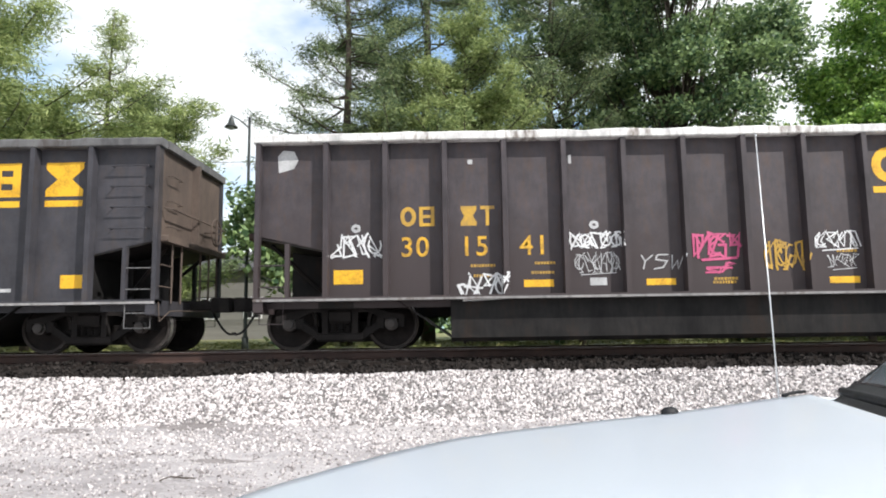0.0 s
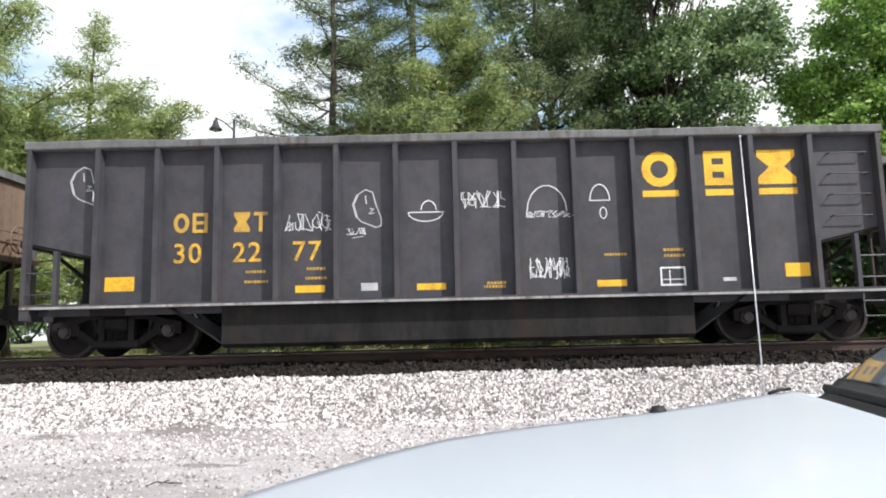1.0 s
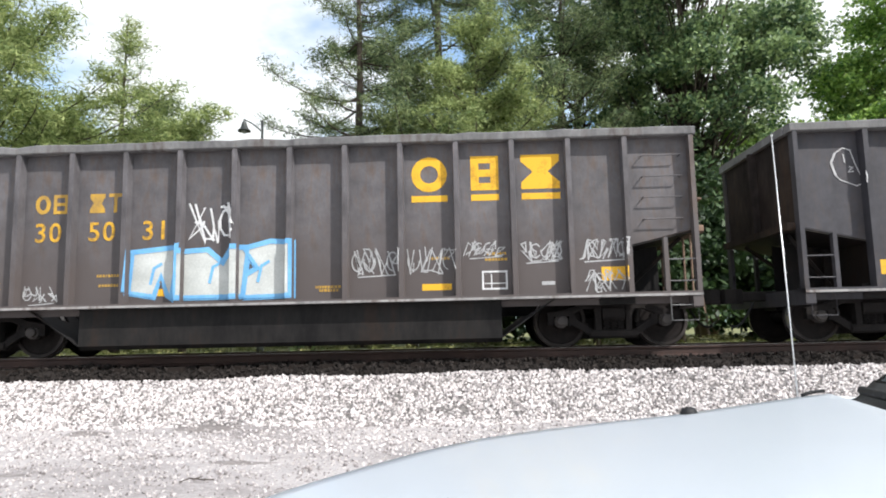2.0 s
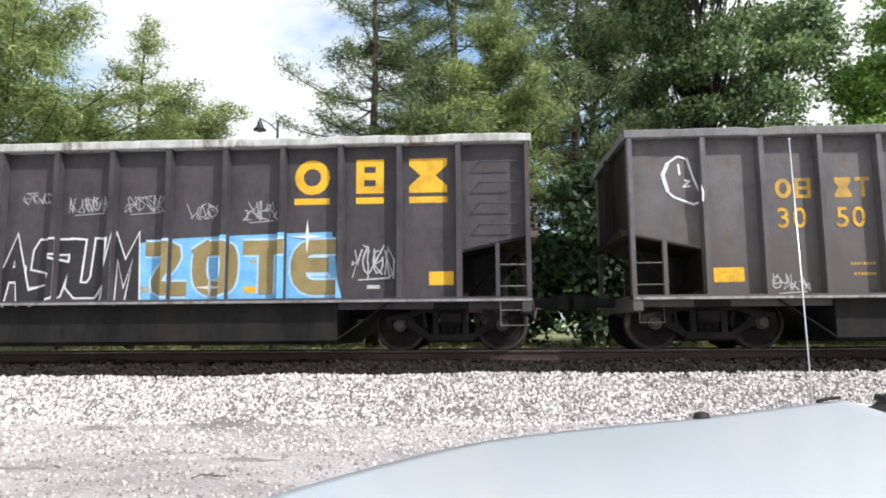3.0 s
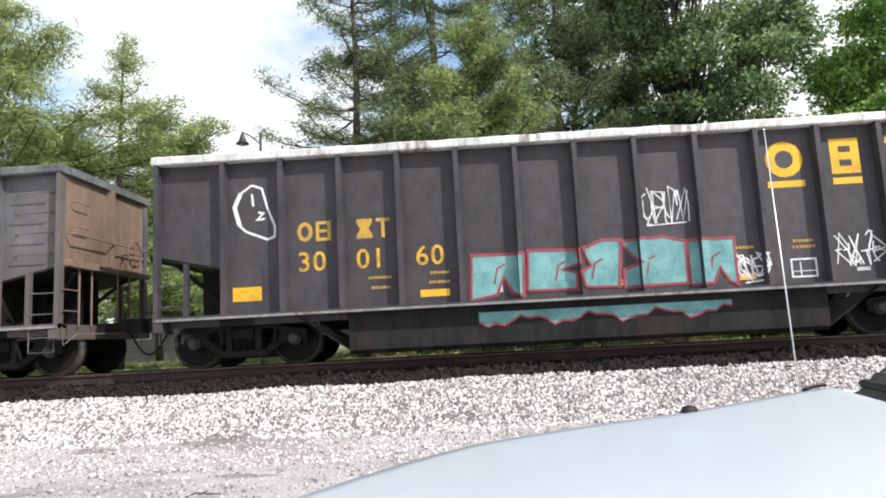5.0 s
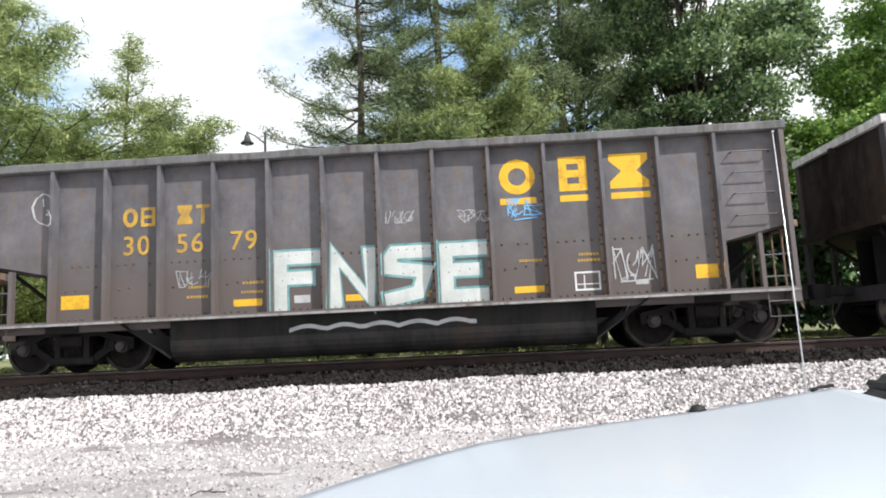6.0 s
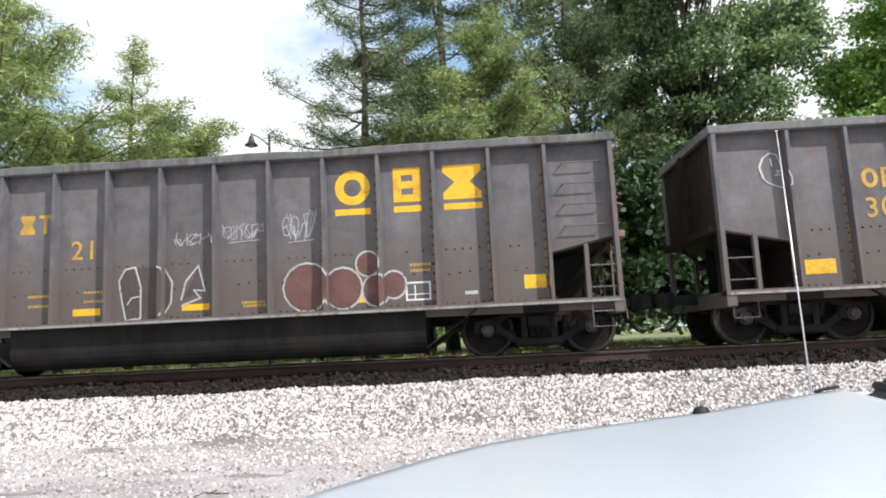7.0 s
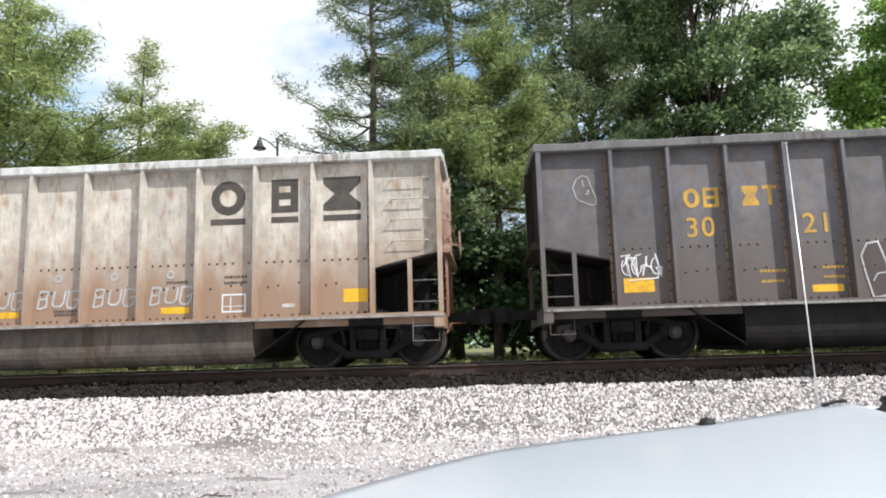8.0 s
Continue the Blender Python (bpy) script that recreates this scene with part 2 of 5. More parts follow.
def chamfer_box(bm, x0, x1, y0, y1, z0, z1, c):
    """A box along x whose four long edges are cut."""
    ring = [(y0 + c, z0), (y1 - c, z0), (y1, z0 + c), (y1, z1 - c), (y1 - c, z1), (y0 + c, z1), (y0, z1 - c), (y0, z0 + c)]
    prism(bm, ring, "x", x0, x1)


def prism(bm, ring, axis, a, b):
    """A closed outline pushed from a to b along an axis."""
    def at(p, s):
        return {"x": (s, p[0], p[1]), "y": (p[0], s, p[1]), "z": (p[0], p[1], s)}[axis]
    v0, v1 = [bm.verts.new(at(p, a)) for p in ring], [bm.verts.new(at(p, b)) for p in ring]
    n = len(ring)
    bm.faces.new(v0)
    bm.faces.new(v1[::-1])
    for i in range(n):
        bm.faces.new((v0[i], v1[i], v1[(i + 1) % n], v0[(i + 1) % n]))


def tube(bm, points, radii, n=8, caps=True):
    """A round bar through points."""
    points = [Vector(p) for p in points]
    rings = []
    for i, p in enumerate(points):
        d = (points[min(i + 1, len(points) - 1)] - points[max(i - 1, 0)]).normalized()
        u = d.cross(Vector((0, 0, 1)) if abs(d.z) < 0.9 else Vector((1, 0, 0))).normalized()
        w = d.cross(u)
        r = radii[i] if isinstance(radii, (list, tuple)) else radii
        rings.append([bm.verts.new(p + r * (math.cos(k * math.tau / n) * u + math.sin(k * math.tau / n) * w)) for k in range(n)])
    for r0, r1 in zip(rings, rings[1:]):
        for k in range(n):
            bm.faces.new((r0[k], r0[(k + 1) % n], r1[(k + 1) % n], r1[k]))
    if caps:
        bm.faces.new(rings[0][::-1])
        bm.faces.new(rings[-1])


def lathe(bm, profile, axis="y", n=28):
    """A turned body: profile of (along, radius) round an axis through the origin."""
    rings = []
    for s, r in profile:
        ring = []
        for k in range(n):
            c, q = r * math.cos(k * math.tau / n), r * math.sin(k * math.tau / n)
            ring.append(bm.verts.new({"y": (c, s, q), "z": (c, q, s)}[axis]))
        rings.append(ring)
    for r0, r1 in zip(rings, rings[1:]):
        for k in range(n):
            bm.faces.new((r0[k], r0[(k + 1) % n], r1[(k + 1) % n], r1[k]))
    bm.faces.new(rings[0])
    bm.faces.new(rings[-1][::-1])


def finish(bm, name, mats, smooth=False):
    bmesh.ops.recalc_face_normals(bm, faces=bm.faces)
    me = bpy.data.meshes.new(name)
    bm.to_mesh(me)
    bm.free()
    for m in mats if isinstance(mats, (list, tuple)) else [mats]:
        me.materials.append(m)
    if smooth:
        me.shade_smooth()
    return me


def part(name, bm, mat, parent, label="", smooth=False, at=None):
    """Links a bmesh (or a mesh) as one mesh object under a thing or a part."""
    me = bm if isinstance(bm, bpy.types.Mesh) else finish(bm, name, mat, smooth)
    ob = new(name, me)
    ob.parent = parent
    if at is not None:
        ob.matrix_basis = at
    return tagged(ob, label)


def soup(name, verts, faces, mat):
    me = bpy.data.meshes.new(name)
    me.from_pydata(verts, [], faces)
    me.materials.append(mat)
    return me


# ---- ground, road bed, rails ----
RAIL_Z, TRACK_Y = 0.96, 12.80


def ground_height(x, y):
    knots = ((-3000, 0.0), (8.6, 0.0), (9.5, 0.08), (10.2, 0.33), (10.85, 0.55), (11.3, 0.65), (11.65, 0.745), (14.0, 0.745), (14.3, 0.68), (15.6, 0.50), (17, 0.55), (24, 0.72), (60, 0.9), (3000, 0.9))
    for (a, za), (b, zb) in zip(knots, knots[1:]):
        if y <= b:
            z = za + (zb - za) * (y - a) / (b - a)
            break
    near = max(0.0, 1 - max(0, abs(x) - 12) / 20) * (1 if -3 < y < 40 else 0)
    return z + near * 0.05 * (noise.noise(Vector((x * 0.5, y * 0.5, 0))) + 0.4 * noise.noise(Vector((x * 2, y * 2, 3))))


def build_ground():
    xs = [-3000, -600, -150, -60, -30] + [-16 + 0.4 * i for i in range(81)] + [30, 60, 150, 600, 3000]
    ys = [-3000, -600, -100, -30, -8] + [-4 + 0.4 * i for i in range(30)] + [8.1 + 0.25 * i for i in range(36)] + [18, 20, 24, 30, 40, 60, 100, 300, 800, 3000]
    verts = [(x, y, ground_height(x, y)) for y in ys for x in xs]
    n = len(xs)
    faces, kinds = [], []
    for j in range(len(ys) - 1):
        for i in range(n - 1):
            faces.append((j * n + i, j * n + i + 1, (j + 1) * n + i + 1, (j + 1) * n + i))
            yc = (ys[j] + ys[j + 1]) / 2
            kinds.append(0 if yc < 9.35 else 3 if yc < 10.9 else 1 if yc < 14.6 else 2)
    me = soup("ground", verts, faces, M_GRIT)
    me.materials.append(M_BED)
    me.materials.append(M_GRASS)
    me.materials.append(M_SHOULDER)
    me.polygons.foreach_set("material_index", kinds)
    me.shade_smooth()
    tagged(new("ground", me), "pale gravel yard and grass beyond the railway track", "ground", kind="structure")


# bare dirt in the gravel: middle and half widths
BARE = ((-3.75, 9.2, 0.85, 0.36), (-5.3, 9.0, 0.5, 0.22), (-6.0, 7.9, 0.9, 0.3), (-2.5, 6.9, 0.5, 0.16), (-4.9, 6.6, 0.6, 0.18))


def stones(name, mat, count, area, size, label, sink=0.3, seed=1):
    """Loose angular stones strewn over the ground as one mesh."""
    rng = np.random.default_rng(seed)
    base = np.array([(1, 0, 0), (-1, 0, 0), (0, 1, 0), (0, -1, 0), (0, 0, 1), (0, 0, -1)], float)
    tri = np.array([(0, 2, 4), (2, 1, 4), (1, 3, 4), (3, 0, 4), (2, 0, 5), (1, 2, 5), (3, 1, 5), (0, 3, 5)])
    x0, x1, y0, y1 = area
    verts, faces = [], []
    for i in range(count):
        x, y = rng.uniform(x0, x1), rng.uniform(y0, y1)
        if any(((x - a) / w) ** 2 + ((y - b) / d) ** 2 < rng.uniform(-0.15, 1.2) for a, b, w, d in BARE):
            continue
        s = size * rng.uniform(0.5, 1.35)
        shape = base * rng.uniform(0.55, 1.15, (6, 3)) * s * np.array((1, 0.85, 0.7))
        shape += rng.normal(0, 0.16 * s, (6, 3))
        q = Euler(rng.uniform(-3, 3, 3)).to_matrix()
        shape = shape @ np.array(q).T
        shape += (x, y, ground_height(x, y) + s * (0.5 - sink))
        faces.extend(map(tuple, tri + len(verts)))
        verts.extend(map(tuple, shape))
    tagged(new(name, soup(name, verts, faces, mat)), label, "gravel", kind="stuff")


def rail_ring():
    h = [(0.0365, 0.0), (0.0365, -0.035), (0.009, -0.05), (0.009, -0.14), (0.072, -0.16), (0.076, -0.172)]
    return h + [(-a, b) for a, b in h[::-1]]


def build_track():
    for side in (-1, 1):
        bm = bmesh.new()
        prism(bm, [(TRACK_Y + side * 0.755 + a, RAIL_Z - 0.003 + b) for a, b in rail_ring()], "x", -160, 160)
        rail = tagged(new("rail", finish(bm, "rail", M_RAIL)), "rust brown steel rail spiked to wooden ties", "rail", "rails of the track", "structure")
        bm = bmesh.new()
        box(bm, -160, 160, TRACK_Y + side * 0.755 - 0.026, TRACK_Y + side * 0.755 + 0.026, RAIL_Z - 0.003, RAIL_Z)
        part("running_band", bm, M_RAILTOP, rail, "polished running band on the rail head")
    bm = bmesh.new()
    chamfer_box(bm, -1.3, 1.3, -0.115, 0.115, -0.18, 0, 0.012)
    tie_mesh = finish(bm, "tie", M_TIE)
    bm = bmesh.new()
    box(bm, -0.17, 0.17, -0.09, 0.09, 0, 0.014)
    plate_mesh = finish(bm, "tie_plate", M_RAIL)
    rng = random.Random(4)
    for i in range(-26, 27):
        tie = new("tie", tie_mesh)
        tie.matrix_basis = pose(i * 0.52, TRACK_Y + rng.uniform(-0.05, 0.05), RAIL_Z - 0.186 + rng.uniform(-0.004, 0), 0, 0, 90 + rng.uniform(-1.2, 1.2))
        tagged(tie, "dark creosoted wooden railway tie bedded in ballast", "railway tie", "ties under the rails")
        for s in (-1, 1):
            part("tie_plate", plate_mesh, None, tie, at=pose(s * 0.755, 0, 0))


build_ground()
build_track()


# ---- the train ----
from mathutils.geometry import tessellate_polygon as tessellate
RIBS, GAP = 13, 1.65


class Size:
    """Bay sizes of the car being built: first stake, spacing and width of stakes, body length."""
    first, step, length, rib = 1.20, 1.013, 14.56, 0.115


SIZE = Size()
SILL, RIM, FACE, STAKE = 0.88, 3.70, 1.42, 1.585
MESHES = {}


def rib_u(k):
    return SIZE.first + SIZE.step * k


def kept(key, make):
    """One mesh for all alike parts."""
    key = (key, SIZE.length, SIZE.rib)
    if key not in MESHES:
        MESHES[key] = make()
    return MESHES[key]


def cut_strip(poly, a, b):
    """The share of an outline of (u, height, lift) between u = a and u = b."""
    for limit, sign in ((a, 1), (b, -1)):
        out = []
        for i, p in enumerate(poly):
            q = poly[(i + 1) % len(poly)]
            dp, dq = sign * (p[0] - limit), sign * (q[0] - limit)
            if dp >= 0:
                out.append(p)
            if dp * dq < 0:
                s = dp / (dp - dq)
                out.append(tuple(x + s * (y - x) for x, y in zip(p, q)))
        poly = out
        if len(poly) < 3:
            return []
    return poly


class Paint:
    """Paint on the car's side: outlines in (u, height over the sill), laid on panels and stakes."""

    def __init__(self, lift=0.004, flat=False):
        self.bm, self.lift, self.count, self.flat = bmesh.new(), lift, 0, flat

    def shape(self, poly):
        self.count += 1
        lift = self.lift + (0 if self.flat else 0.00015 * (self.count % 30))
        poly = [p if len(p) == 3 else (p[0], p[1], lift) for p in poly]
        edges = [rib_u(k) for k in range(RIBS)]
        lo, hi = min(p[0] for p in poly), max(p[0] for p in poly)
        for k in range(-1, RIBS):
            a = 0.1 if k < 0 else edges[k] + SIZE.rib / 2
            b = SIZE.length - 0.1 if k == RIBS - 1 else edges[k + 1] - SIZE.rib / 2
            if hi > a and lo < b:
                self.face(cut_strip(poly, a, b), FACE)
        for e in edges:
            if hi > e - SIZE.rib / 2 and lo < e + SIZE.rib / 2:
                self.face(cut_strip(poly, e - SIZE.rib / 2, e + SIZE.rib / 2), STAKE)

    def face(self, poly, y):
        if len(poly) > 2:
            self.bm.faces.new([self.bm.verts.new((u, -y - lift, SILL + v)) for u, v, lift in poly])

    def rect(self, u0, u1, v0, v1):
        self.shape([(u0, v0), (u1, v0), (u1, v1), (u0, v1)])

    def stroke(self, points, width):
        """A ribbon along points, that climbs a hair as it goes so that it may cross itself."""
        pts = [Vector(p[:2]) for p in points]
        pts = [p for k, p in enumerate(pts) if k == 0 or (p - pts[k - 1]).length > 1e-4]
        left, right = [], []
        for k, p in enumerate(pts):
            d0 = (p - pts[k - 1]).normalized() if k else (pts[1] - p).normalized()
            d1 = (pts[k + 1] - p).normalized() if k + 1 < len(pts) else d0
            d = d0 + d1
            d = d.normalized() if d.length > 0.3 else d0
            n = Vector((-d.y, d.x)) * width / 2 / max(0.55, d.dot(d0))
            self.count += 1
            lift = self.lift + 0.00008 * (self.count % 60)
            left.append((p.x + n.x, p.y + n.y, lift))
            right.append((p.x - n.x, p.y - n.y, lift))
        for k in range(len(pts) - 1):
            self.shape([right[k], right[k + 1], left[k + 1], left[k]])

    def done(self, name, mat, parent, label=""):
        if not self.bm.faces:
            self.bm.free()
            return None
        bmesh.ops.remove_doubles(self.bm, verts=self.bm.verts, dist=0.00005)
        return part(name, self.bm, mat, parent, label)


def arc(cu, cv, ru, rv, a0, a1, n=10):
    return [(cu + ru * math.cos(radians(a0 + (a1 - a0) * i / n)), cv + rv * math.sin(radians(a0 + (a1 - a0) * i / n))) for i in range(n + 1)]


def ring_mark(paint, u, v, w, h, t):
    outer, inner = arc(u, v, w / 2, h / 2, 0, 360, 16), arc(u, v, w / 2 - t, h / 2 - t, 0, 360, 16)
    for i in range(16):
        paint.shape([outer[i], outer[i + 1], inner[i + 1], inner[i]])


def block_mark(paint, u, v, w, h, t):
    us = (u - w / 2, u - w / 2 + t * 1.1, u + w / 2 - t * 1.1, u + w / 2)
    vs = (v - h / 2, v - h / 2 + t, v - t / 2, v + t / 2, v + h / 2 - t, v + h / 2)
    for i in range(3):
        for j in range(5):
            if not (i == 1 and j in (1, 3)):
                paint.shape([(us[i], vs[j]), (us[i + 1], vs[j]), (us[i + 1], vs[j + 1]), (us[i], vs[j + 1])])


def bow_mark(paint, u, v, w, h, t):
    c = t * 0.55
    paint.shape([(u - w / 2, v + h / 2), (u - w / 2, v + h / 2 - t * 0.5), (u - c, v), (u + c, v), (u + w / 2, v + h / 2 - t * 0.5), (u + w / 2, v + h / 2)])
    paint.shape([(u - w / 2, v - h / 2), (u - w / 2, v - h / 2 + t * 0.5), (u - c, v), (u + c, v), (u + w / 2, v - h / 2 + t * 0.5), (u + w / 2, v - h / 2)])


def digits_mesh(text, size, mat):
    def make():
        cu = bpy.data.curves.new("digits", "FONT")
        cu.body, cu.size, cu.extrude, cu.offset = text, size, 0.002, 0.004
        cu.space_character = 1.12
        ob = new("digits", cu)
        me = bpy.data.meshes.new_from_object(ob.evaluated_get(bpy.context.evaluated_depsgraph_get()))
        bpy.data.objects.remove(ob)
        me.materials.clear()
        me.materials.append(mat)
        return me
    return kept(("digits", text, size, mat.name), make)


def scrawl(paint, rng, u0, u1, v0, v1, count, width):
    """A hand-drawn tag of angular strokes that cannot be read."""
    width *= 0.62
    step = (u1 - u0) / count
    for i in range(count):
        a = u0 + step * i
        for turn in range(2):
            pts = []
            for q in range(rng.randrange(4, 7)):
                pts.append((a + step * (rng.choice((0.05, 0.5, 0.95)) + rng.uniform(-0.12, 0.18)), v0 + (v1 - v0) * (rng.choice((0.0, 0.5, 1.0)) + rng.uniform(-0.1, 0.1))))
            paint.stroke(pts, width)
        if rng.random() < 0.4:
            paint.stroke(arc(a + step * 0.5, (v0 + v1) / 2, step * 0.5, (v1 - v0) * 0.4, rng.uniform(0, 180), rng.uniform(260, 420), 7), width)
    if rng.random() < 0.5:
        paint.stroke([(u0 + 0.1, v0 - 0.06), (u1 - 0.05, v0 - 0.03)], width)


def jagged_blocks(rng, u0, u1, v0, v1, count, lean):
    """Leaning angular shapes side by side, some with a notch, that spell nothing."""
    cuts = [u0 + (u1 - u0) * (i + (rng.uniform(-0.16, 0.16) if 0 < i < count else 0)) / count for i in range(count + 1)]
    blocks = []
    for i in range(count):
        a, b = cuts[i] + 0.02, cuts[i + 1] - 0.03
        w, h = b - a, v1 - v0
        j = [rng.uniform(-0.08, 0.08) for _ in range(8)]
        low = [(a + j[0], v0 + j[1]), (b + j[2], v0 + j[3] * 0.6)]
        high = [(b + j[4] * 0.6, v1 + j[5]), (a + j[6], v1 + j[7])]
        bite, c = rng.uniform(0.22, 0.5) * h, a + w * rng.uniform(0.35, 0.65)
        kind = (i + rng.randrange(2)) % 4
        if kind == 0:
            ring = low[:1] + [(c - 0.14 * w, v0), (c, v0 + bite), (c + 0.2 * w, v0 + 0.02)] + low[1:] + high
        elif kind == 1:
            ring = low + [(b - 0.03 * w, v0 + 0.4 * h), (b - 0.32 * w, v0 + 0.5 * h), (b + 0.02 * w, v0 + 0.62 * h)] + high
        elif kind == 2:
            ring = low + high[:1] + [(c + 0.22 * w, v1), (c + 0.1 * w, v1 - bite), (c - 0.16 * w, v1 - 0.03)] + high[1:]
        else:
            ring = low + high[:1] + [(c, v1 + 0.09)] + high[1:] + [(a + 0.25 * w, v0 + 0.55 * h), (a - 0.01 * w, v0 + 0.4 * h)]
        blocks.append([(p + lean * (q - v0) / h, q) for p, q in ring])
    return blocks


def fan(ring):
    """Triangles of a possibly notched outline."""
    from_ = [Vector((p[0], p[1], 0)) for p in ring]
    return [[tuple(from_[i][:2]) for i in tri] for tri in tessellate([from_])]


def fat_piece(car, rng, u0, u1, v0, v1, count, rim_mat, fill_mat, label, lean=0.06, edge=0.06):
    """A large spray-painted piece: fat letters with an edge of another colour."""
    under, line, fills = Paint(0.004), Paint(0.014), []
    for ring in jagged_blocks(rng, u0, u1, v0, v1, count, lean):
        closed = ring + ring[:1]
        under.stroke(closed, 2 * edge)
        over = Paint(0.009, True)
        for tri in fan(ring):
            over.shape(tri)
        fills.append(over)
        line.stroke(closed, edge)
        c = sum(p[0] for p in ring) / len(ring)
        line.stroke([(c - 0.1, v0 + 0.25 * (v1 - v0)), (c - 0.04, v0 + 0.6 * (v1 - v0)), (c + 0.1, v0 + 0.7 * (v1 - v0))], edge * 0.8)
    graffiti = under.done("graffiti", rim_mat, car, label)
    for over in fills:
        over.done("fill", fill_mat, graffiti)
    line.done("outline", rim_mat, graffiti)
    return graffiti


# hand-drawn letters: strokes of grid points, x and y from 0 to 9
STROKES = dict(A=("004990", "2464"), S=("99190806958371" "00",), U=("090221719399",), M=("0019548990",), F=("000999", "0575"), N=("00099099",), E=("99090090", "0575"), Y=("0945", "994540"),
               W=("0920557099",), B=("00096978664505", "6673713000"), G=("98790907022070929554",), Z=("09990090",), T=("0999", "5950"), O=("29080220709298792908",))


def letter(char, u0, u1, v0, v1, lean=0.0):
    """The strokes of a letter fitted into a box."""
    out = []
    for text in STROKES[char]:
        pts = [(int(text[i]) / 9, int(text[i + 1]) / 9) for i in range(0, len(text) - 1, 2)]
        if len(pts) > 1:
            out.append([(u0 + (u1 - u0) * a + lean * b, v0 + (v1 - v0) * b) for a, b in pts])
    return out


def letters(text, u0, u1, v0, v1, space=0.2, lean=0.0):
    step = (u1 - u0) / len(text)
    return [letter(c, u0 + step * i, u0 + step * (i + 1 - space), v0, v1, lean) for i, c in enumerate(text)]


def fat_letters(car, text, u0, u1, v0, v1, fat, edge, rim_mat, fill_mat, label, lean=0.0, space=0.3):
    """Large spray-painted letters, each a filled shape in an outline of another colour."""
    rims, fills = Paint(0.005), []
    for shape in letters(text, u0 + fat / 2, u1 + fat / 2, v0 + fat / 2, v1 - fat / 2, space, lean):
        over = Paint(0.011)
        for pts in shape:
            rims.stroke(overrun(pts, fat / 2 + edge), fat + 2 * edge)
            over.stroke(overrun(pts, fat / 2), fat)
        fills.append(over)
    graffiti = rims.done("graffiti", rim_mat, car, label)
    for over in fills:
        over.done("fill", fill_mat, graffiti)


def overrun(pts, by):
    """A line made longer at both ends, for square stroke ends."""
    a, b, c, d = (Vector(p) for p in (pts[0], pts[1], pts[-2], pts[-1]))
    return [tuple(a + (a - b).normalized() * by)] + list(pts[1:-1]) + [tuple(d + (d - c).normalized() * by)]


def rounded(pts):
    """A line with its corners cut twice."""
    for turn in range(2):
        out = [pts[0]]
        for p, q in zip(pts, pts[1:]):
            out += [(p[0] * 0.75 + q[0] * 0.25, p[1] * 0.75 + q[1] * 0.25), (p[0] * 0.25 + q[0] * 0.75, p[1] * 0.25 + q[1] * 0.75)]
        pts = out + [pts[-1]]
    return pts


def written(car, mat, label, text, u0, u1, v0, v1, width, lean=0.0):
    for shape in letters(text, u0, u1, v0, v1, 0.25, lean):
        p = Paint(0.008)
        for pts in shape:
            p.stroke(pts, width)
        p.done("graffiti", mat, car, label)


def wheelset_mesh():
    bm = bmesh.new()
    r = 0.457
    half = [(0.0, 0.09), (0.55, 0.09), (0.60, 0.12), (0.66, 0.12), (0.665, 0.24), (0.675, 0.36), (0.70, 0.40), (0.69, r + 0.026), (0.722, r + 0.024), (0.735, r), (0.83, r - 0.008),
            (0.835, 0.395), (0.80, 0.375), (0.79, 0.24), (0.80, 0.13), (0.85, 0.12), (0.90, 0.085), (1.05, 0.08), (1.06, 0.075)]
    lathe(bm, [(-s, q) for s, q in half[::-1]] + half[1:], "y", 32)
    for s in (-1, 1):
        for k in range(3):
            c, q = 0.045 * math.cos(k * 2.09), 0.045 * math.sin(k * 2.09)
            box(bm, c - 0.012, c + 0.012, s * 1.062 - 0.012, s * 1.062 + 0.012, q - 0.012, q + 0.012)
    me = finish(bm, "wheelset", [M_WHEEL, M_TREAD, M_WHEELRIM])
    for p in me.polygons:
        rad = math.hypot(p.center.x, p.center.z)
        if 0.44 < rad < 0.475 and 0.73 < abs(p.center.y) < 0.84:
            p.material_index = 1
        elif rad > 0.39 and abs(p.center.y) > 0.82:
            p.material_index = 2
    return me


def side_frame_mesh():
    bm = bmesh.new()
    y0, y1 = -1.06, -0.93
    prism(bm, [(-1.12, 0.40), (-1.12, 0.60), (-0.80, 0.66), (-0.45, 0.78), (0.45, 0.78), (0.80, 0.66), (1.12, 0.60), (1.12, 0.40), (1.02, 0.40), (1.02, 0.54), (0.76, 0.54),
               (0.50, 0.66), (-0.50, 0.66), (-0.76, 0.54), (-1.02, 0.54), (-1.02, 0.40)], "y", y0, y1)
    for s in (-1, 1):
        prism(bm, [(s * 0.76, 0.54), (s * 0.72, 0.40), (s * 0.36, 0.17), (s * 0.36, 0.30), (s * 0.62, 0.48)], "y", y0 + 0.01, y1 - 0.01)
        box(bm, s * 0.26 - 0.05, s * 0.26 + 0.05, y0 - 0.01, y1, 0.28, 0.67)
        box(bm, s * 0.70 - 0.06, s * 0.70 + 0.06, y0, y1, 0.38, 0.56)
    chamfer_box(bm, -0.40, 0.40, y0 - 0.03, y1 + 0.02, 0.16, 0.30, 0.03)
    return finish(bm, "side_frame", M_TRUCK)


def spring_mesh():
    bm = bmesh.new()
    pts = [(0.055 * math.cos(i * 0.8), 0.055 * math.sin(i * 0.8), 0.30 + 0.0058 * i) for i in range(38)]
    tube(bm, pts, 0.014, 5)
    return finish(bm, "spring", M_TRUCK)


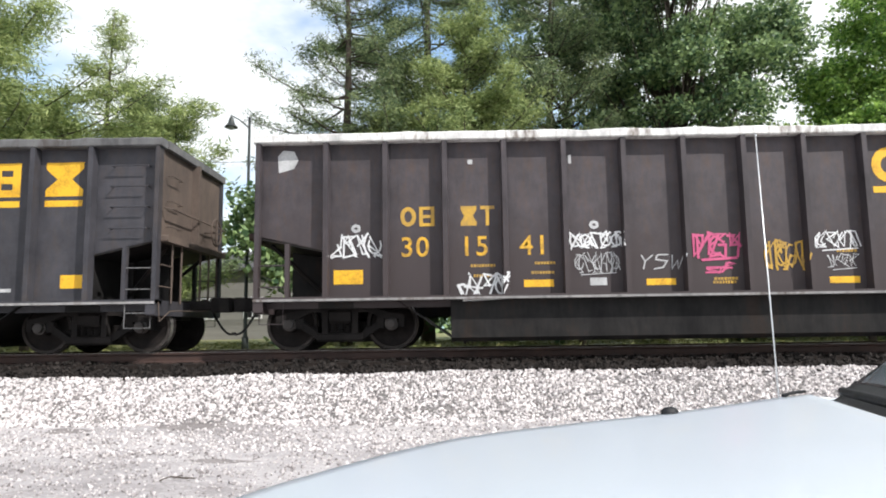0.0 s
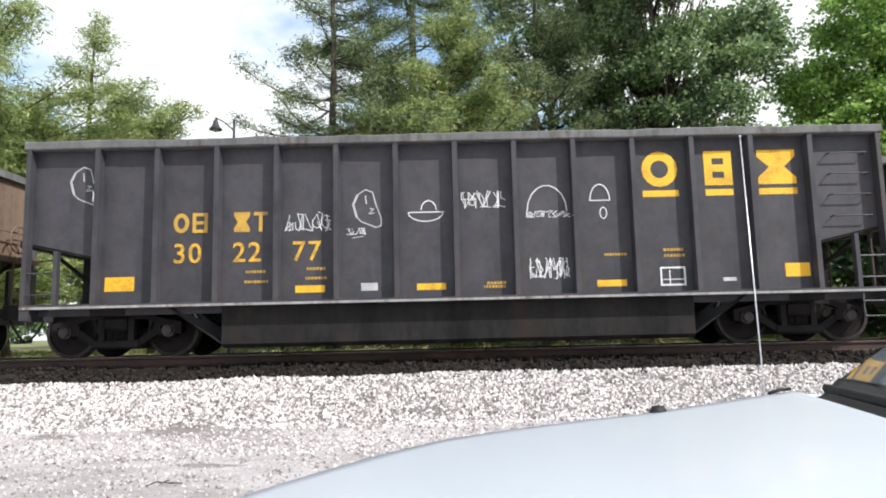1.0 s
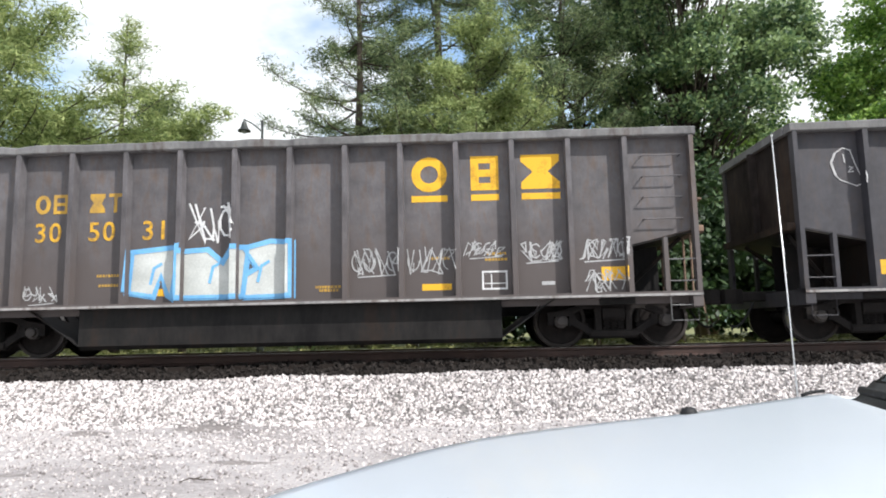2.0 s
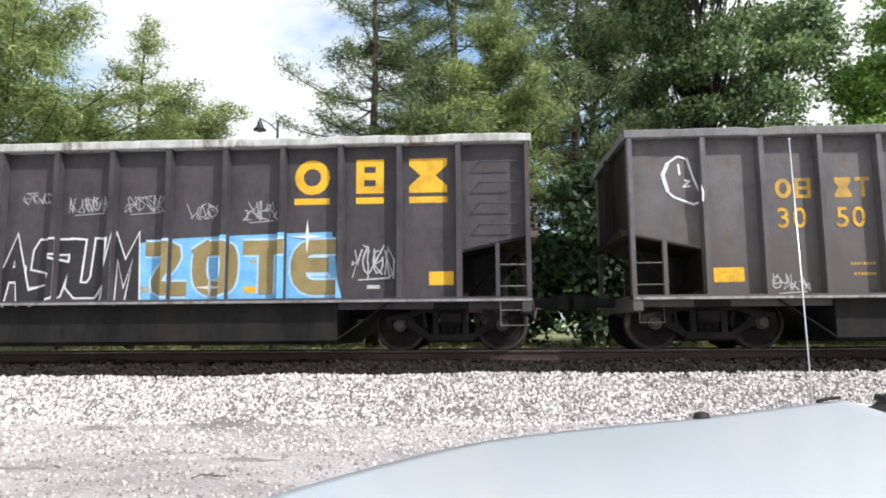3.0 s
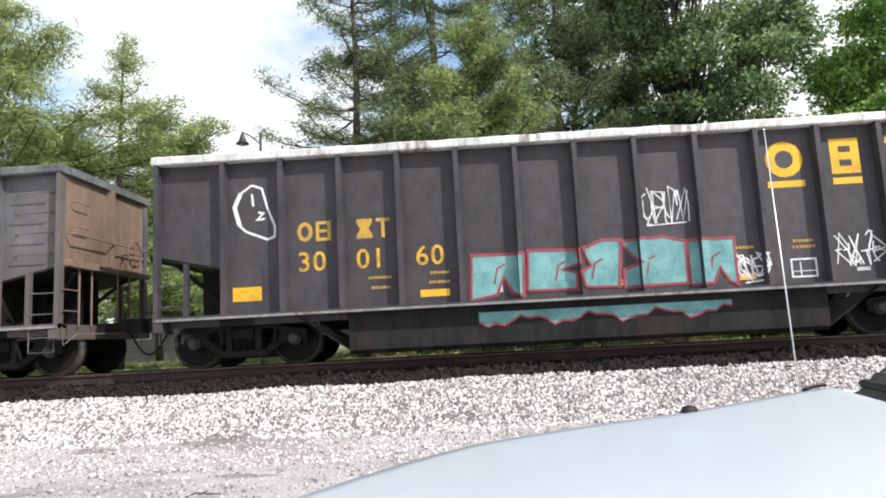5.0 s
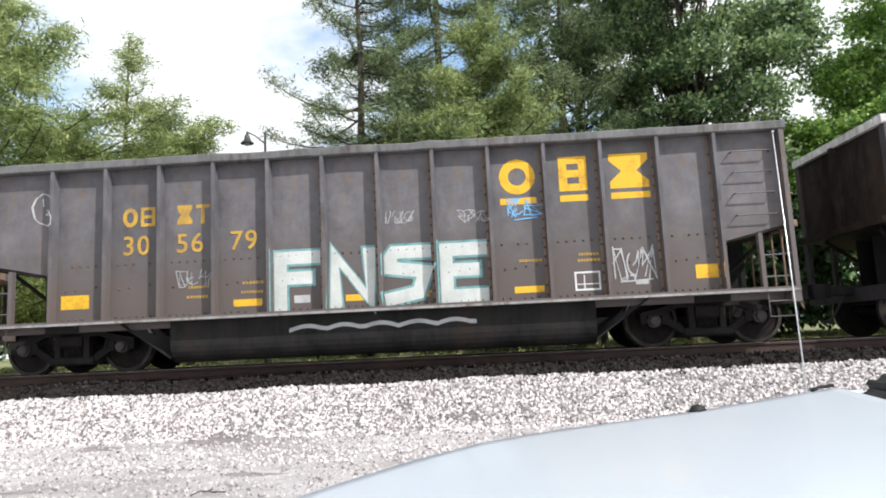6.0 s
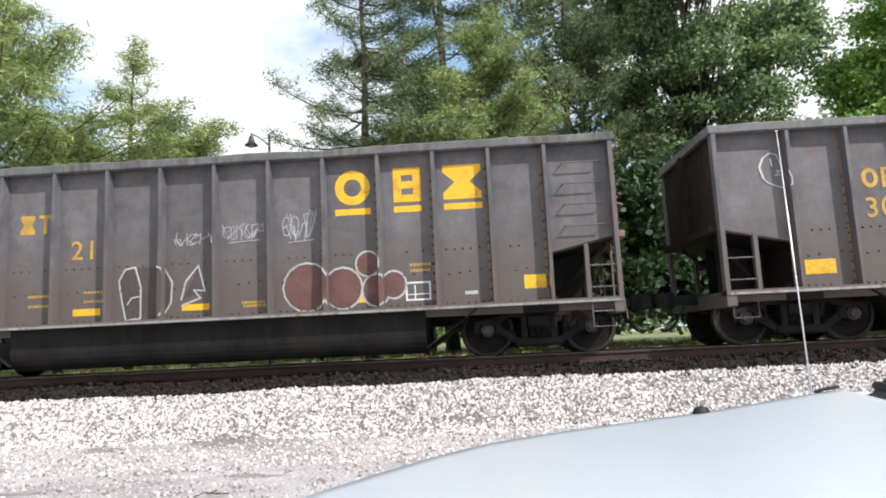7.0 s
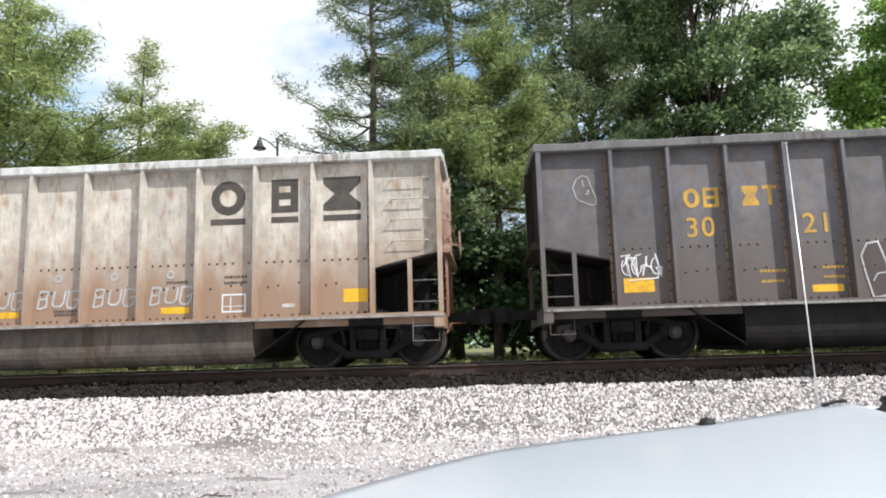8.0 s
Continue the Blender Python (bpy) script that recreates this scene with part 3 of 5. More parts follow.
def bearing_mesh():
    bm = bmesh.new()
    lathe(bm, [(-1.13, 0.06), (-1.12, 0.085), (-1.06, 0.09), (-1.055, 0.115), (-0.93, 0.115)], "y", 18)
    return finish(bm, "bearing", M_CAST)


def bolster_mesh():
    bm = bmesh.new()
    chamfer_box(bm, -0.19, 0.19, -1.10, 1.10, 0.47, 0.70, 0.04)
    box(bm, -0.60, 0.60, -0.60, 0.60, 0.14, 0.50)
    tube(bm, [(0, 0, 0.68), (0, 0, 0.86)], 0.2, 16)
    return finish(bm, "bolster", M_TRUCK)


def brake_beam_mesh():
    bm = bmesh.new()
    chamfer_box(bm, -0.05, 0.05, -0.92, 0.92, 0.28, 0.42, 0.02)
    return finish(bm, "brake_beam", M_TRUCK)


WHEELSETS = []


def build_truck(car, u):
    truck = part("truck", kept("bolster", bolster_mesh), None, car, "grimy cast steel truck with two axles", at=pose(u, 0, 0))
    for turn in (0, 180):
        part("side_frame", kept("side_frame", side_frame_mesh), None, truck, at=pose(0, 0, 0, 0, 0, turn))
        for a in (-0.12, 0, 0.12):
            part("spring", kept("spring", spring_mesh), None, truck, at=pose(a, -1.0 if turn == 0 else 1.0, 0))
        for a in (-0.89, 0.89):
            part("bearing", kept("bearing", bearing_mesh), None, truck, "pale worn roller bearing", at=pose(a, 0, 0.457, 0, 0, turn))
    for a in (-0.46, 0.46):
        part("brake_beam", kept("brake_beam", brake_beam_mesh), None, truck, at=pose(a, 0, 0))
    for a in (-0.89, 0.89):
        ws = part("wheelset", kept("wheelset", wheelset_mesh), None, truck, "brown steel wheelset with bright treads", at=pose(a, 0, 0.457))
        WHEELSETS.append((ws, a))


def coupler_mesh():
    bm = bmesh.new()
    chamfer_box(bm, -0.5, 0.50, -0.09, 0.09, 0.76, 0.94, 0.02)
    prism(bm, [(0.45, -0.12), (0.62, -0.20), (0.80, -0.19), (0.84, -0.10), (0.74, -0.06), (0.72, 0.05), (0.83, 0.10), (0.80, 0.17), (0.60, 0.18), (0.45, 0.11)], "z", 0.72, 0.99)
    return finish(bm, "coupler", M_TRUCK)


def hose_mesh():
    bm = bmesh.new()
    pts = [(0.35 + 0.45 * s, 0.28, 0.72 - 0.42 * math.sin(s * math.pi * 0.62)) for s in [i / 10 for i in range(11)]]
    tube(bm, pts, 0.022, 7)
    return finish(bm, "brake_hose", M_BLACKPLASTIC)


def bay_mesh(kind, paint):
    """One side sheet between two stakes; the end bays have a sloping lower edge."""
    def make():
        bm = bmesh.new()
        if kind == "mid":
            w = SIZE.step
            prism(bm, [(0.0, SILL), (w, SILL), (w, RIM - 0.12), (0.0, RIM - 0.12)], "y", -FACE, -FACE + 0.012)
        else:
            w = SIZE.first
            ring = [(0.03, SILL + 1.08), (w, SILL + 0.82), (w, RIM - 0.12), (0.03, RIM - 0.12)]
            if kind == "right":
                w = SIZE.length - rib_u(RIBS - 1)
                ring = [(0.0, SILL + 0.82), (w - 0.03, SILL + 1.08), (w - 0.03, RIM - 0.12), (0.0, RIM - 0.12)]
            prism(bm, ring, "y", -FACE, -FACE + 0.012)
        return finish(bm, "side_sheet", paint)
    return kept((kind, paint.name), make)


def stake_mesh(paint):
    def make():
        bm = bmesh.new()
        w = SIZE.rib / 2
        prism(bm, [(-w, -FACE), (-w * 0.72, -STAKE), (w * 0.72, -STAKE), (w, -FACE)], "z", SILL + 0.02, RIM - 0.13)
        return finish(bm, "stake", paint)
    return kept(("stake", paint.name), make)


def flange_mesh(mat):
    def make():
        bm = bmesh.new()
        w = SIZE.rib / 2
        box(bm, -w - 0.045, -w - 0.002, -FACE - 0.010, -FACE, SILL + 0.03, RIM - 0.15)
        return finish(bm, "stake_flange", mat)
    return kept(("flange", mat.name), make)


def end_wall_mesh(mat):
    def make():
        bm = bmesh.new()
        box(bm, -0.012, 0, -FACE, FACE, SILL + 1.07, RIM - 0.14)
        prism(bm, [(0, -0.06), (0.13, -0.045), (0.13, 0.045), (0, 0.06)], "z", SILL + 1.07, RIM - 0.14)
        chamfer_box(bm, 0.0, 0.16, -FACE - 0.02, FACE + 0.02, SILL + 1.02, SILL + 1.14, 0.02)
        return finish(bm, "end_wall", mat)
    return kept(("end_wall", mat.name), make)


def slope_mesh(mat):
    def make():
        bm = bmesh.new()
        prism(bm, [(0.0, SILL + 1.07), (1.2, SILL + 0.81), (3.3, SILL - 0.66), (3.3, SILL - 0.68), (1.2, SILL + 0.78), (0.0, SILL + 1.04)], "y", -FACE + 0.014, FACE - 0.014)
        return finish(bm, "slope_sheet", mat)
    return kept(("slope", mat.name), make)


def end_frame_mesh(mat):
    """Corner posts, end sill, stub of the centre sill and the braces under the slope sheet, for the end at u = 0."""
    def make():
        bm = bmesh.new()
        for s in (-1, 1):
            y0, y1 = sorted((s * 1.59, s * 1.43))
            box(bm, 0.0, 0.075, y0, y1, SILL - 0.02, RIM - 0.14)
            y0, y1 = sorted((s * 1.58, s * 1.48))
            box(bm, 0.52, 0.59, y0, y1, SILL, SILL + 0.93)
        chamfer_box(bm, 0.0, 0.16, -1.59, 1.59, SILL - 0.24, SILL + 0.02, 0.02)
        return finish(bm, "end_frame", mat)
    return kept(("end_frame", mat.name), make)


def underframe_meshes(mat):
    """Pieces under the slope sheet, for the end at u = 0: name and mesh of each."""
    def piece(name, key, fill):
        def make():
            bm = bmesh.new()
            fill(bm)
            return finish(bm, name, mat)
        return name, kept((key, mat.name), make)
    # web plate and gussets are added to close the view, keeping the bay black
    out = [piece("centre_sill", "centre_sill", lambda bm: box(bm, 0.1, 3.5, -0.24, 0.24, SILL - 0.30, SILL - 0.02)),
           piece("bolster_web", "bolster_web", lambda bm: box(bm, 1.22, 1.24, -1.36, 1.36, SILL + 0.10, SILL + 0.76)),
           piece("bolster", "bolster", lambda bm: box(bm, 1.05, 1.65, -1.35, 1.35, SILL - 0.16, SILL + 0.10))]
    for s in (-1, 1):
        out.append(piece("post", "post" + str(s), lambda bm: box(bm, 0.9, 0.97, *sorted((s * 0.5, s * 0.42)), SILL - 0.1, SILL + 0.78)))
        out.append(piece("gusset", "gusset" + str(s), lambda bm: prism(bm, [(0.34, SILL - 0.02), (1.22, SILL - 0.02), (1.22, SILL + 0.76), (0.34, SILL + 0.94)], "y", s * 0.26 - 0.01, s * 0.26 + 0.01)))
        out.append(piece("brace", "brace" + str(s), lambda bm: tube(bm, [(0.1, s * 0.9, SILL + 1.0), (1.1, s * 0.4, SILL + 0.02)], 0.04, 6)))
    return out


def bar_mesh(key, runs, r, mat):
    def make():
        bm = bmesh.new()
        for pts in runs:
            tube(bm, pts, r, 6)
        return finish(bm, key, mat)
    return kept((key, mat.name), make)


def grab_runs(u0, u1, v):
    y0, y1 = -FACE, -FACE - 0.11
    return [[(u0, y0, SILL + v), (u0, y1, SILL + v), (u1, y1, SILL + v), (u1, y0, SILL + v)]]


def bracket_frame(car, bay):
    """Small white-edged data panel."""
    p = Paint()
    u, v0, v1 = rib_u(bay), 0.13, 0.45
    for a, b, c, d in ((0.40, 0.83, v0, v0 + 0.03), (0.40, 0.83, v1 - 0.03, v1), (0.40, 0.43, v0, v1), (0.80, 0.83, v0, v1), (0.55, 0.57, v0, v1 - 0.06), (0.44, 0.80, v0 + 0.1, v0 + 0.115)):
        p.rect(u + a, u + b, c, d)
    p.done("data_panel", M_WHITE, car, "white outlined data panel")


def rivets(car, mat, rng):
    bm = bmesh.new()
    for k in range(-1, RIBS):
        a = 0.15 if k < 0 else rib_u(k)
        spots = []
        if k >= 0:
            spots += [(a - SIZE.rib / 2 - 0.024, 0.1 + 0.16 * i, FACE + 0.010) for i in range(15)]
        if -1 < k < RIBS - 1:
            spots += [(a + 0.17 + 0.14 * i, 0.98, FACE) for i in range(6)] + [(a + 0.2 + 0.18 * i, 0.55 + 0.02 * i, FACE) for i in range(4)] + [(a + 0.15 + 0.12 * i, 0.06, FACE) for i in range(7)]
        for u, v, y in spots:
            if rng.random() < 0.85:
                c = [bm.verts.new((u + dx * 0.02, -y, SILL + v + dz * 0.02)) for dx, dz in ((-1, -1), (1, -1), (1, 1), (-1, 1))]
                top = bm.verts.new((u, -y - 0.022, SILL + v))
                for i in range(4):
                    bm.faces.new((c[i], c[(i + 1) % 4], top))
    tagged(part("rivets", bm, mat, car, "rows of rusty rivet heads"), kind="stuff")


def dented_chord(bm, length, rng):
    """The top chord: a cut-edged bar whose top is a little bent and scuffed along the way."""
    ring = [(-1.585, -0.15), (-1.40, -0.15), (-1.38, -0.13), (-1.38, -0.02), (-1.40, 0.0), (-1.585, 0.0), (-1.605, -0.02), (-1.605, -0.13)]
    n = 44
    rows = []
    for i in range(n + 1):
        u = -0.04 + (length + 0.08) * i / n
        dz = rng.gauss(0, 0.006) - (0.016 if rng.random() < 0.12 else 0)
        dy = rng.gauss(0, 0.005)
        rows.append([bm.verts.new((u, y + dy, RIM + z + (dz if z > -0.1 else 0.3 * dz))) for y, z in ring])
    for r0, r1 in zip(rows, rows[1:]):
        for k in range(8):
            bm.faces.new((r0[k], r1[k], r1[(k + 1) % 8], r0[(k + 1) % 8]))
    bm.faces.new(rows[0])
    bm.faces.new(rows[-1][::-1])


def build_car(order, spec):
    """A coal gondola: order 0 leads the train."""
    SIZE.first, SIZE.step, SIZE.length = (1.25, 0.955, 13.86) if spec.get("short") else (1.20, 1.013, 14.56)
    SIZE.rib = 0.08 if spec.get("rivets") else 0.115
    paint, chord, end_mat, mark = spec["paint"], spec["chord"], spec["end"], spec.get("mark", M_YELLOW)
    car = tagged(new("coal_gondola"), spec["label"], "freight car", "coal gondolas of the train")
    rng = random.Random(10 + order)
    flip = Matrix.Translation((SIZE.length, 0, 0)) @ pose(0, 0, 0, 0, 0, 180)
    for turn in (Matrix.Identity(4), flip):
        for k in range(RIBS - 1):
            part("side_sheet", bay_mesh("mid", paint), None, car, at=turn @ pose(rib_u(k), 0, 0))
        part("side_sheet", bay_mesh("left", paint), None, car, at=turn.copy())
        part("side_sheet", bay_mesh("right", paint), None, car, at=turn @ pose(rib_u(RIBS - 1), 0, 0))
        for k in range(RIBS):
            part("stake", stake_mesh(paint), None, car, at=turn @ pose(rib_u(k), 0, 0))
        bm = bmesh.new()
        dented_chord(bm, SIZE.length, rng)
        part("top_chord", bm, chord, car, spec["chord_label"], at=turn.copy())
        bm = bmesh.new()
        prism(bm, [(-1.60, SILL - 0.045), (-1.34, SILL - 0.045), (-1.34, SILL - 0.16), (-1.32, SILL - 0.16), (-1.32, SILL + 0.03), (-1.60, SILL + 0.03)], "x", 0.0, SIZE.length)
        part("side_sill", bm, paint, car, at=turn.copy())
        bm = bmesh.new()
        box(bm, 0.0, SIZE.length, -1.606, -1.6, SILL - 0.045, SILL - 0.005)
        part("sill_edge", bm, C_SILL, car, "worn pale sill edge", at=turn.copy())
        for key, runs in (("ladder_rung", [[(0.05, -1.56, SILL + v), (0.56, -1.56, SILL + v)] for v in (0.20, 0.56)]),):
            for i, run in enumerate(runs):
                part("ladder_rung", bar_mesh(key + str(i), [run], 0.013, paint), None, car, at=turn.copy())
        part("stirrup_step", bar_mesh("stirrup", [[(0.1, -1.56, SILL - 0.03), (0.1, -1.56, SILL - 0.42), (0.5, -1.56, SILL - 0.42), (0.5, -1.56, SILL - 0.03)]], 0.011, paint), None, car, at=turn.copy())
        # the end turned from the sun has its shade in the wall colour
        part("end_wall", end_wall_mesh(end_mat if turn is flip else P_SHADE_END), None, car, "rust-stained end wall" if turn is flip else "end wall painted dark for shade", at=turn @ pose(0.03, 0, 0, 0, 0, 180))
        # slope sheet and underframe carry the end bay's shade in their colour
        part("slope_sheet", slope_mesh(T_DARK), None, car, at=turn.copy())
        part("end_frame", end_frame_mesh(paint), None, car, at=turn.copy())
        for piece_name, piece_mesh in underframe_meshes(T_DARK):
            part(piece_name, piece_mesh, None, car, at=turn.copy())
        bm = bmesh.new()
        box(bm, -0.06, 0.10, -1.36, 1.36, RIM - 0.15, RIM - 0.01)
        part("end_chord", bm, chord, car, at=turn.copy())
        part("coupler", kept("coupler", coupler_mesh), None, car, "dark steel knuckle coupler", at=turn @ pose(0.03, 0, 0, 0, 0, 180))
        part("brake_hose", kept("hose", hose_mesh), None, car, "black rubber brake hose", at=turn @ pose(0.03, 0, 0, 0, 0, 180))
    e = SIZE.length
    for i, v in enumerate((0.20, 0.56)):
        part("ladder_rung", bar_mesh("hind_rung" + str(i), [[(e - 0.56, -1.56, SILL + v), (e - 0.05, -1.56, SILL + v)]], 0.012, C_GREY), None, car)
    part("stirrup_step", bar_mesh("hind_step", [[(e - 0.52, -1.56, SILL - 0.04), (e - 0.52, -1.56, SILL - 0.45), (e - 0.08, -1.56, SILL - 0.45), (e - 0.08, -1.56, SILL - 0.04)],
                                                [(e - 0.52, -1.56, SILL - 0.20), (e - 0.08, -1.56, SILL - 0.20)]], 0.011, C_GREY), None, car, "worn stirrup step below the end ladder")
    part("uncoupling_lever", bar_mesh("lever", [[(e + 0.02, -1.5, SILL - 0.02), (e + 0.05, -1.5, SILL - 0.34), (e + 0.10, -1.2, SILL - 0.16), (e + 0.34, -0.1, SILL - 0.14)]], 0.010, end_mat), None, car, "worn steel uncoupling lever")
    for i, v in enumerate((1.25, 1.62, 1.98, 2.34)):
        part("grab_iron", bar_mesh("grab" + str(i), grab_runs(SIZE.length - 0.86, SIZE.length - 0.22, v), 0.012, paint), None, car)
    rail = [(SIZE.length + 0.02, -1.40, SILL + 1.62), (SIZE.length + 0.14, -1.36, SILL + 1.60), (SIZE.length + 0.14, 1.36, SILL + 1.60), (SIZE.length + 0.02, 1.40, SILL + 1.62)]
    part("end_handrail", bar_mesh("end_handrail", [rail], 0.016, end_mat), None, car)
    for i, y in enumerate((-1.02, -0.62, 0.3, 0.75, 1.2)):
        part("end_post", bar_mesh("end_post" + str(i), [[(SIZE.length + 0.03, y, SILL - 0.02), (SIZE.length + 0.03, y, SILL + 1.10)]], 0.02, end_mat), None, car)
    for i, v in enumerate((0.25, 0.62)):
        part("ladder_rung", bar_mesh("end_rung" + str(i), [[(SIZE.length + 0.03, -1.5, SILL + v), (SIZE.length + 0.03, -1.02, SILL + v)]], 0.013, end_mat), None, car)
    for i, v in enumerate((1.3, 1.75, 2.2)):
        run = [(SIZE.length, -1.25, SILL + v), (SIZE.length + 0.09, -1.25, SILL + v), (SIZE.length + 0.09, -0.80, SILL + v), (SIZE.length, -0.80, SILL + v)]
        part("grab_iron", bar_mesh("end_grab" + str(i), [run], 0.012, end_mat), None, car)
    wheel_pts = [(SIZE.length + 0.24, 0.55 + y, SILL + 1.45 + z) for y, z in arc(0, 0, 0.27, 0.27, 0, 360, 16)]
    part("brake_wheel", bar_mesh("brake_wheel", [wheel_pts, [(SIZE.length + 0.24, 0.28, SILL + 1.45), (SIZE.length + 0.24, 0.82, SILL + 1.45)],
                                                 [(SIZE.length + 0.24, 0.55, SILL + 1.18), (SIZE.length + 0.24, 0.55, SILL + 1.72)], [(SIZE.length, 0.55, SILL + 1.45), (SIZE.length + 0.24, 0.55, SILL + 1.45)]], 0.016, end_mat), None, car)
    bm = bmesh.new()
    if spec.get("rivets"):
        ring = [(-1.40, SILL)] + [(-1.15 - 0.25 * math.cos(radians(a)), 0.50 - 0.38 * math.sin(radians(a))) for a in range(0, 91, 15)]
    else:
        ring = [(-1.40, SILL), (-1.40, 0.20), (-1.32, 0.13)]
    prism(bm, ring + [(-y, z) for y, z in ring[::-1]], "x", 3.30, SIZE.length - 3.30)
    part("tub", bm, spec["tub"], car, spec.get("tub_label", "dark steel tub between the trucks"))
    build_truck(car, 1.37)
    build_truck(car, SIZE.length - 1.37)

    # heralds as plain shapes, marks and numbers
    t = 0.155
    bay = spec.get("herald", 9)
    for k, shape, w, h, thick in ((bay, ring_mark, 0.62, 0.62, t), (bay + 1, block_mark, 0.48, 0.60, t * 0.82), (bay + 2, bow_mark, 0.66, 0.60, t * 1.5)):
        big = Paint(flat=True)
        shape(big, rib_u(k) + 0.49, 2.14, w, h, thick)
        big.done("herald", mark, car, spec.get("mark_label", "large yellow painted herald"))
        big = Paint()
        big.rect(rib_u(k) + 0.49 - w / 2, rib_u(k) + 0.49 + w / 2, 1.66, 1.77)
        big.done("underline", mark, car)
    small = Paint()
    mv, nv = (1.80, 1.14) if spec.get("short") else (1.38, 0.70)
    if spec.get("numbers"):
        ring_mark(small, rib_u(1) + 0.38, mv, 0.27, 0.34, 0.07)
        block_mark(small, rib_u(1) + 0.70, mv, 0.26, 0.34, 0.055)
        bow_mark(small, rib_u(2) + 0.40, mv, 0.27, 0.34, 0.13)
        small.rect(rib_u(2) + 0.69, rib_u(2) + 0.75, mv - 0.17, mv + 0.17)
        small.rect(rib_u(2) + 0.60, rib_u(2) + 0.84, mv + 0.11, mv + 0.17)
    for k, v, n in ((2, 0.50, 1), (2, 0.33, 1), (3, 0.53, 1), (3, 0.37, 1), (6, 0.22, 1), (6, 0.16, 1), (8, 0.66, 1), (9, 0.72, 1), (9, 0.62, 1)):
        u = rib_u(k) + rng.uniform(0.42, 0.5)
        while u < rib_u(k) + 0.82:
            w = rng.uniform(0.02, 0.05)
            small.rect(u, u + w, v, v + 0.045)
            u += w + 0.015
    done = small.done("lettering", spec.get("small_mark", M_FADEDYELLOW), car, "faded yellow painted reporting marks")
    tagged(done, kind="stuff")
    for k, text in enumerate(spec.get("numbers", ())):
        if text:
            part("car_number", digits_mesh(text, 0.47, spec.get("small_mark", M_WORNYELLOW)), None, car, "painted car number digits", at=pose(rib_u(k + 1) + 0.24, -FACE - 0.006, SILL + nv, 90))
    for k, a, b, v0, v1 in spec.get("tapes", ((0, 0.12, 0.62, 0.24, 0.48), (3, 0.30, 0.80, 0.15, 0.27), (5, 0.33, 0.82, 0.15, 0.26), (8, 0.34, 0.84, 0.14, 0.25), (11, 0.50, 1.0 - 0.08, 0.24, 0.47))):
        tape = Paint()
        tape.rect(rib_u(k) + a, rib_u(k) + b, v0, v1)
        tape.done("reflector", M_YELLOW, car, "bright yellow reflector patch above the sill")
    bracket_frame(car, 9)
    for a, b, v0, v1 in ((rib_u(4) + 0.40, rib_u(4) + 0.68, 0.16, 0.29), (rib_u(10) + 0.45, rib_u(10) + 0.67, 0.19, 0.25)):
        tag = Paint()
        tag.rect(a, b, v0, v1)
        tag.done("placard", M_DIMWHITE, car, "small pale placard")
    if spec.get("rivets"):
        for k in range(RIBS):
            part("stake_flange", flange_mesh(end_mat), None, car, "rust-streaked stake flange", at=pose(rib_u(k), 0, 0))
        rivets(car, M_RUST_DARK, rng)
    spec["art"](car, rng)
    return car


def tags(car, rng, mat, label, *runs):
    for k, a, b, v0, v1, count, width in runs:
        p = Paint(0.008)
        scrawl(p, rng, rib_u(k) + a, rib_u(k) + b, v0, v1, count, width)
        p.done("graffiti", mat, car, label)


def face_doodle(car, mat, k, u, v, s, width=0.02):
    """A loose angular loop drawn in one line, thick at its left."""
    p = Paint(0.008)
    c = rib_u(k) + u
    loop = [(-0.02, 0.46), (-0.20, 0.34), (-0.30, 0.12), (-0.27, 0.0), (-0.22, -0.18), (-0.12, -0.28), (0.22, -0.42), (0.33, -0.38), (0.34, -0.22), (0.22, 0.1), (0.14, 0.40), (-0.02, 0.46)]
    p.stroke([(c + a * s, v + b * s) for a, b in loop], width)
    p.stroke([(c + a * s, v + b * s) for a, b in loop[1:5]], width * 1.9)
    p.stroke([(c - 0.02 * s, v + 0.32 * s), (c, v + 0.12 * s)], width)
    p.stroke([(c + 0.08 * s, v + 0.02 * s), (c + 0.16 * s, v), (c + 0.06 * s, v - 0.1 * s), (c + 0.18 * s, v - 0.09 * s)], width)
    p.done("graffiti", mat, car, "thin white looping line doodle")


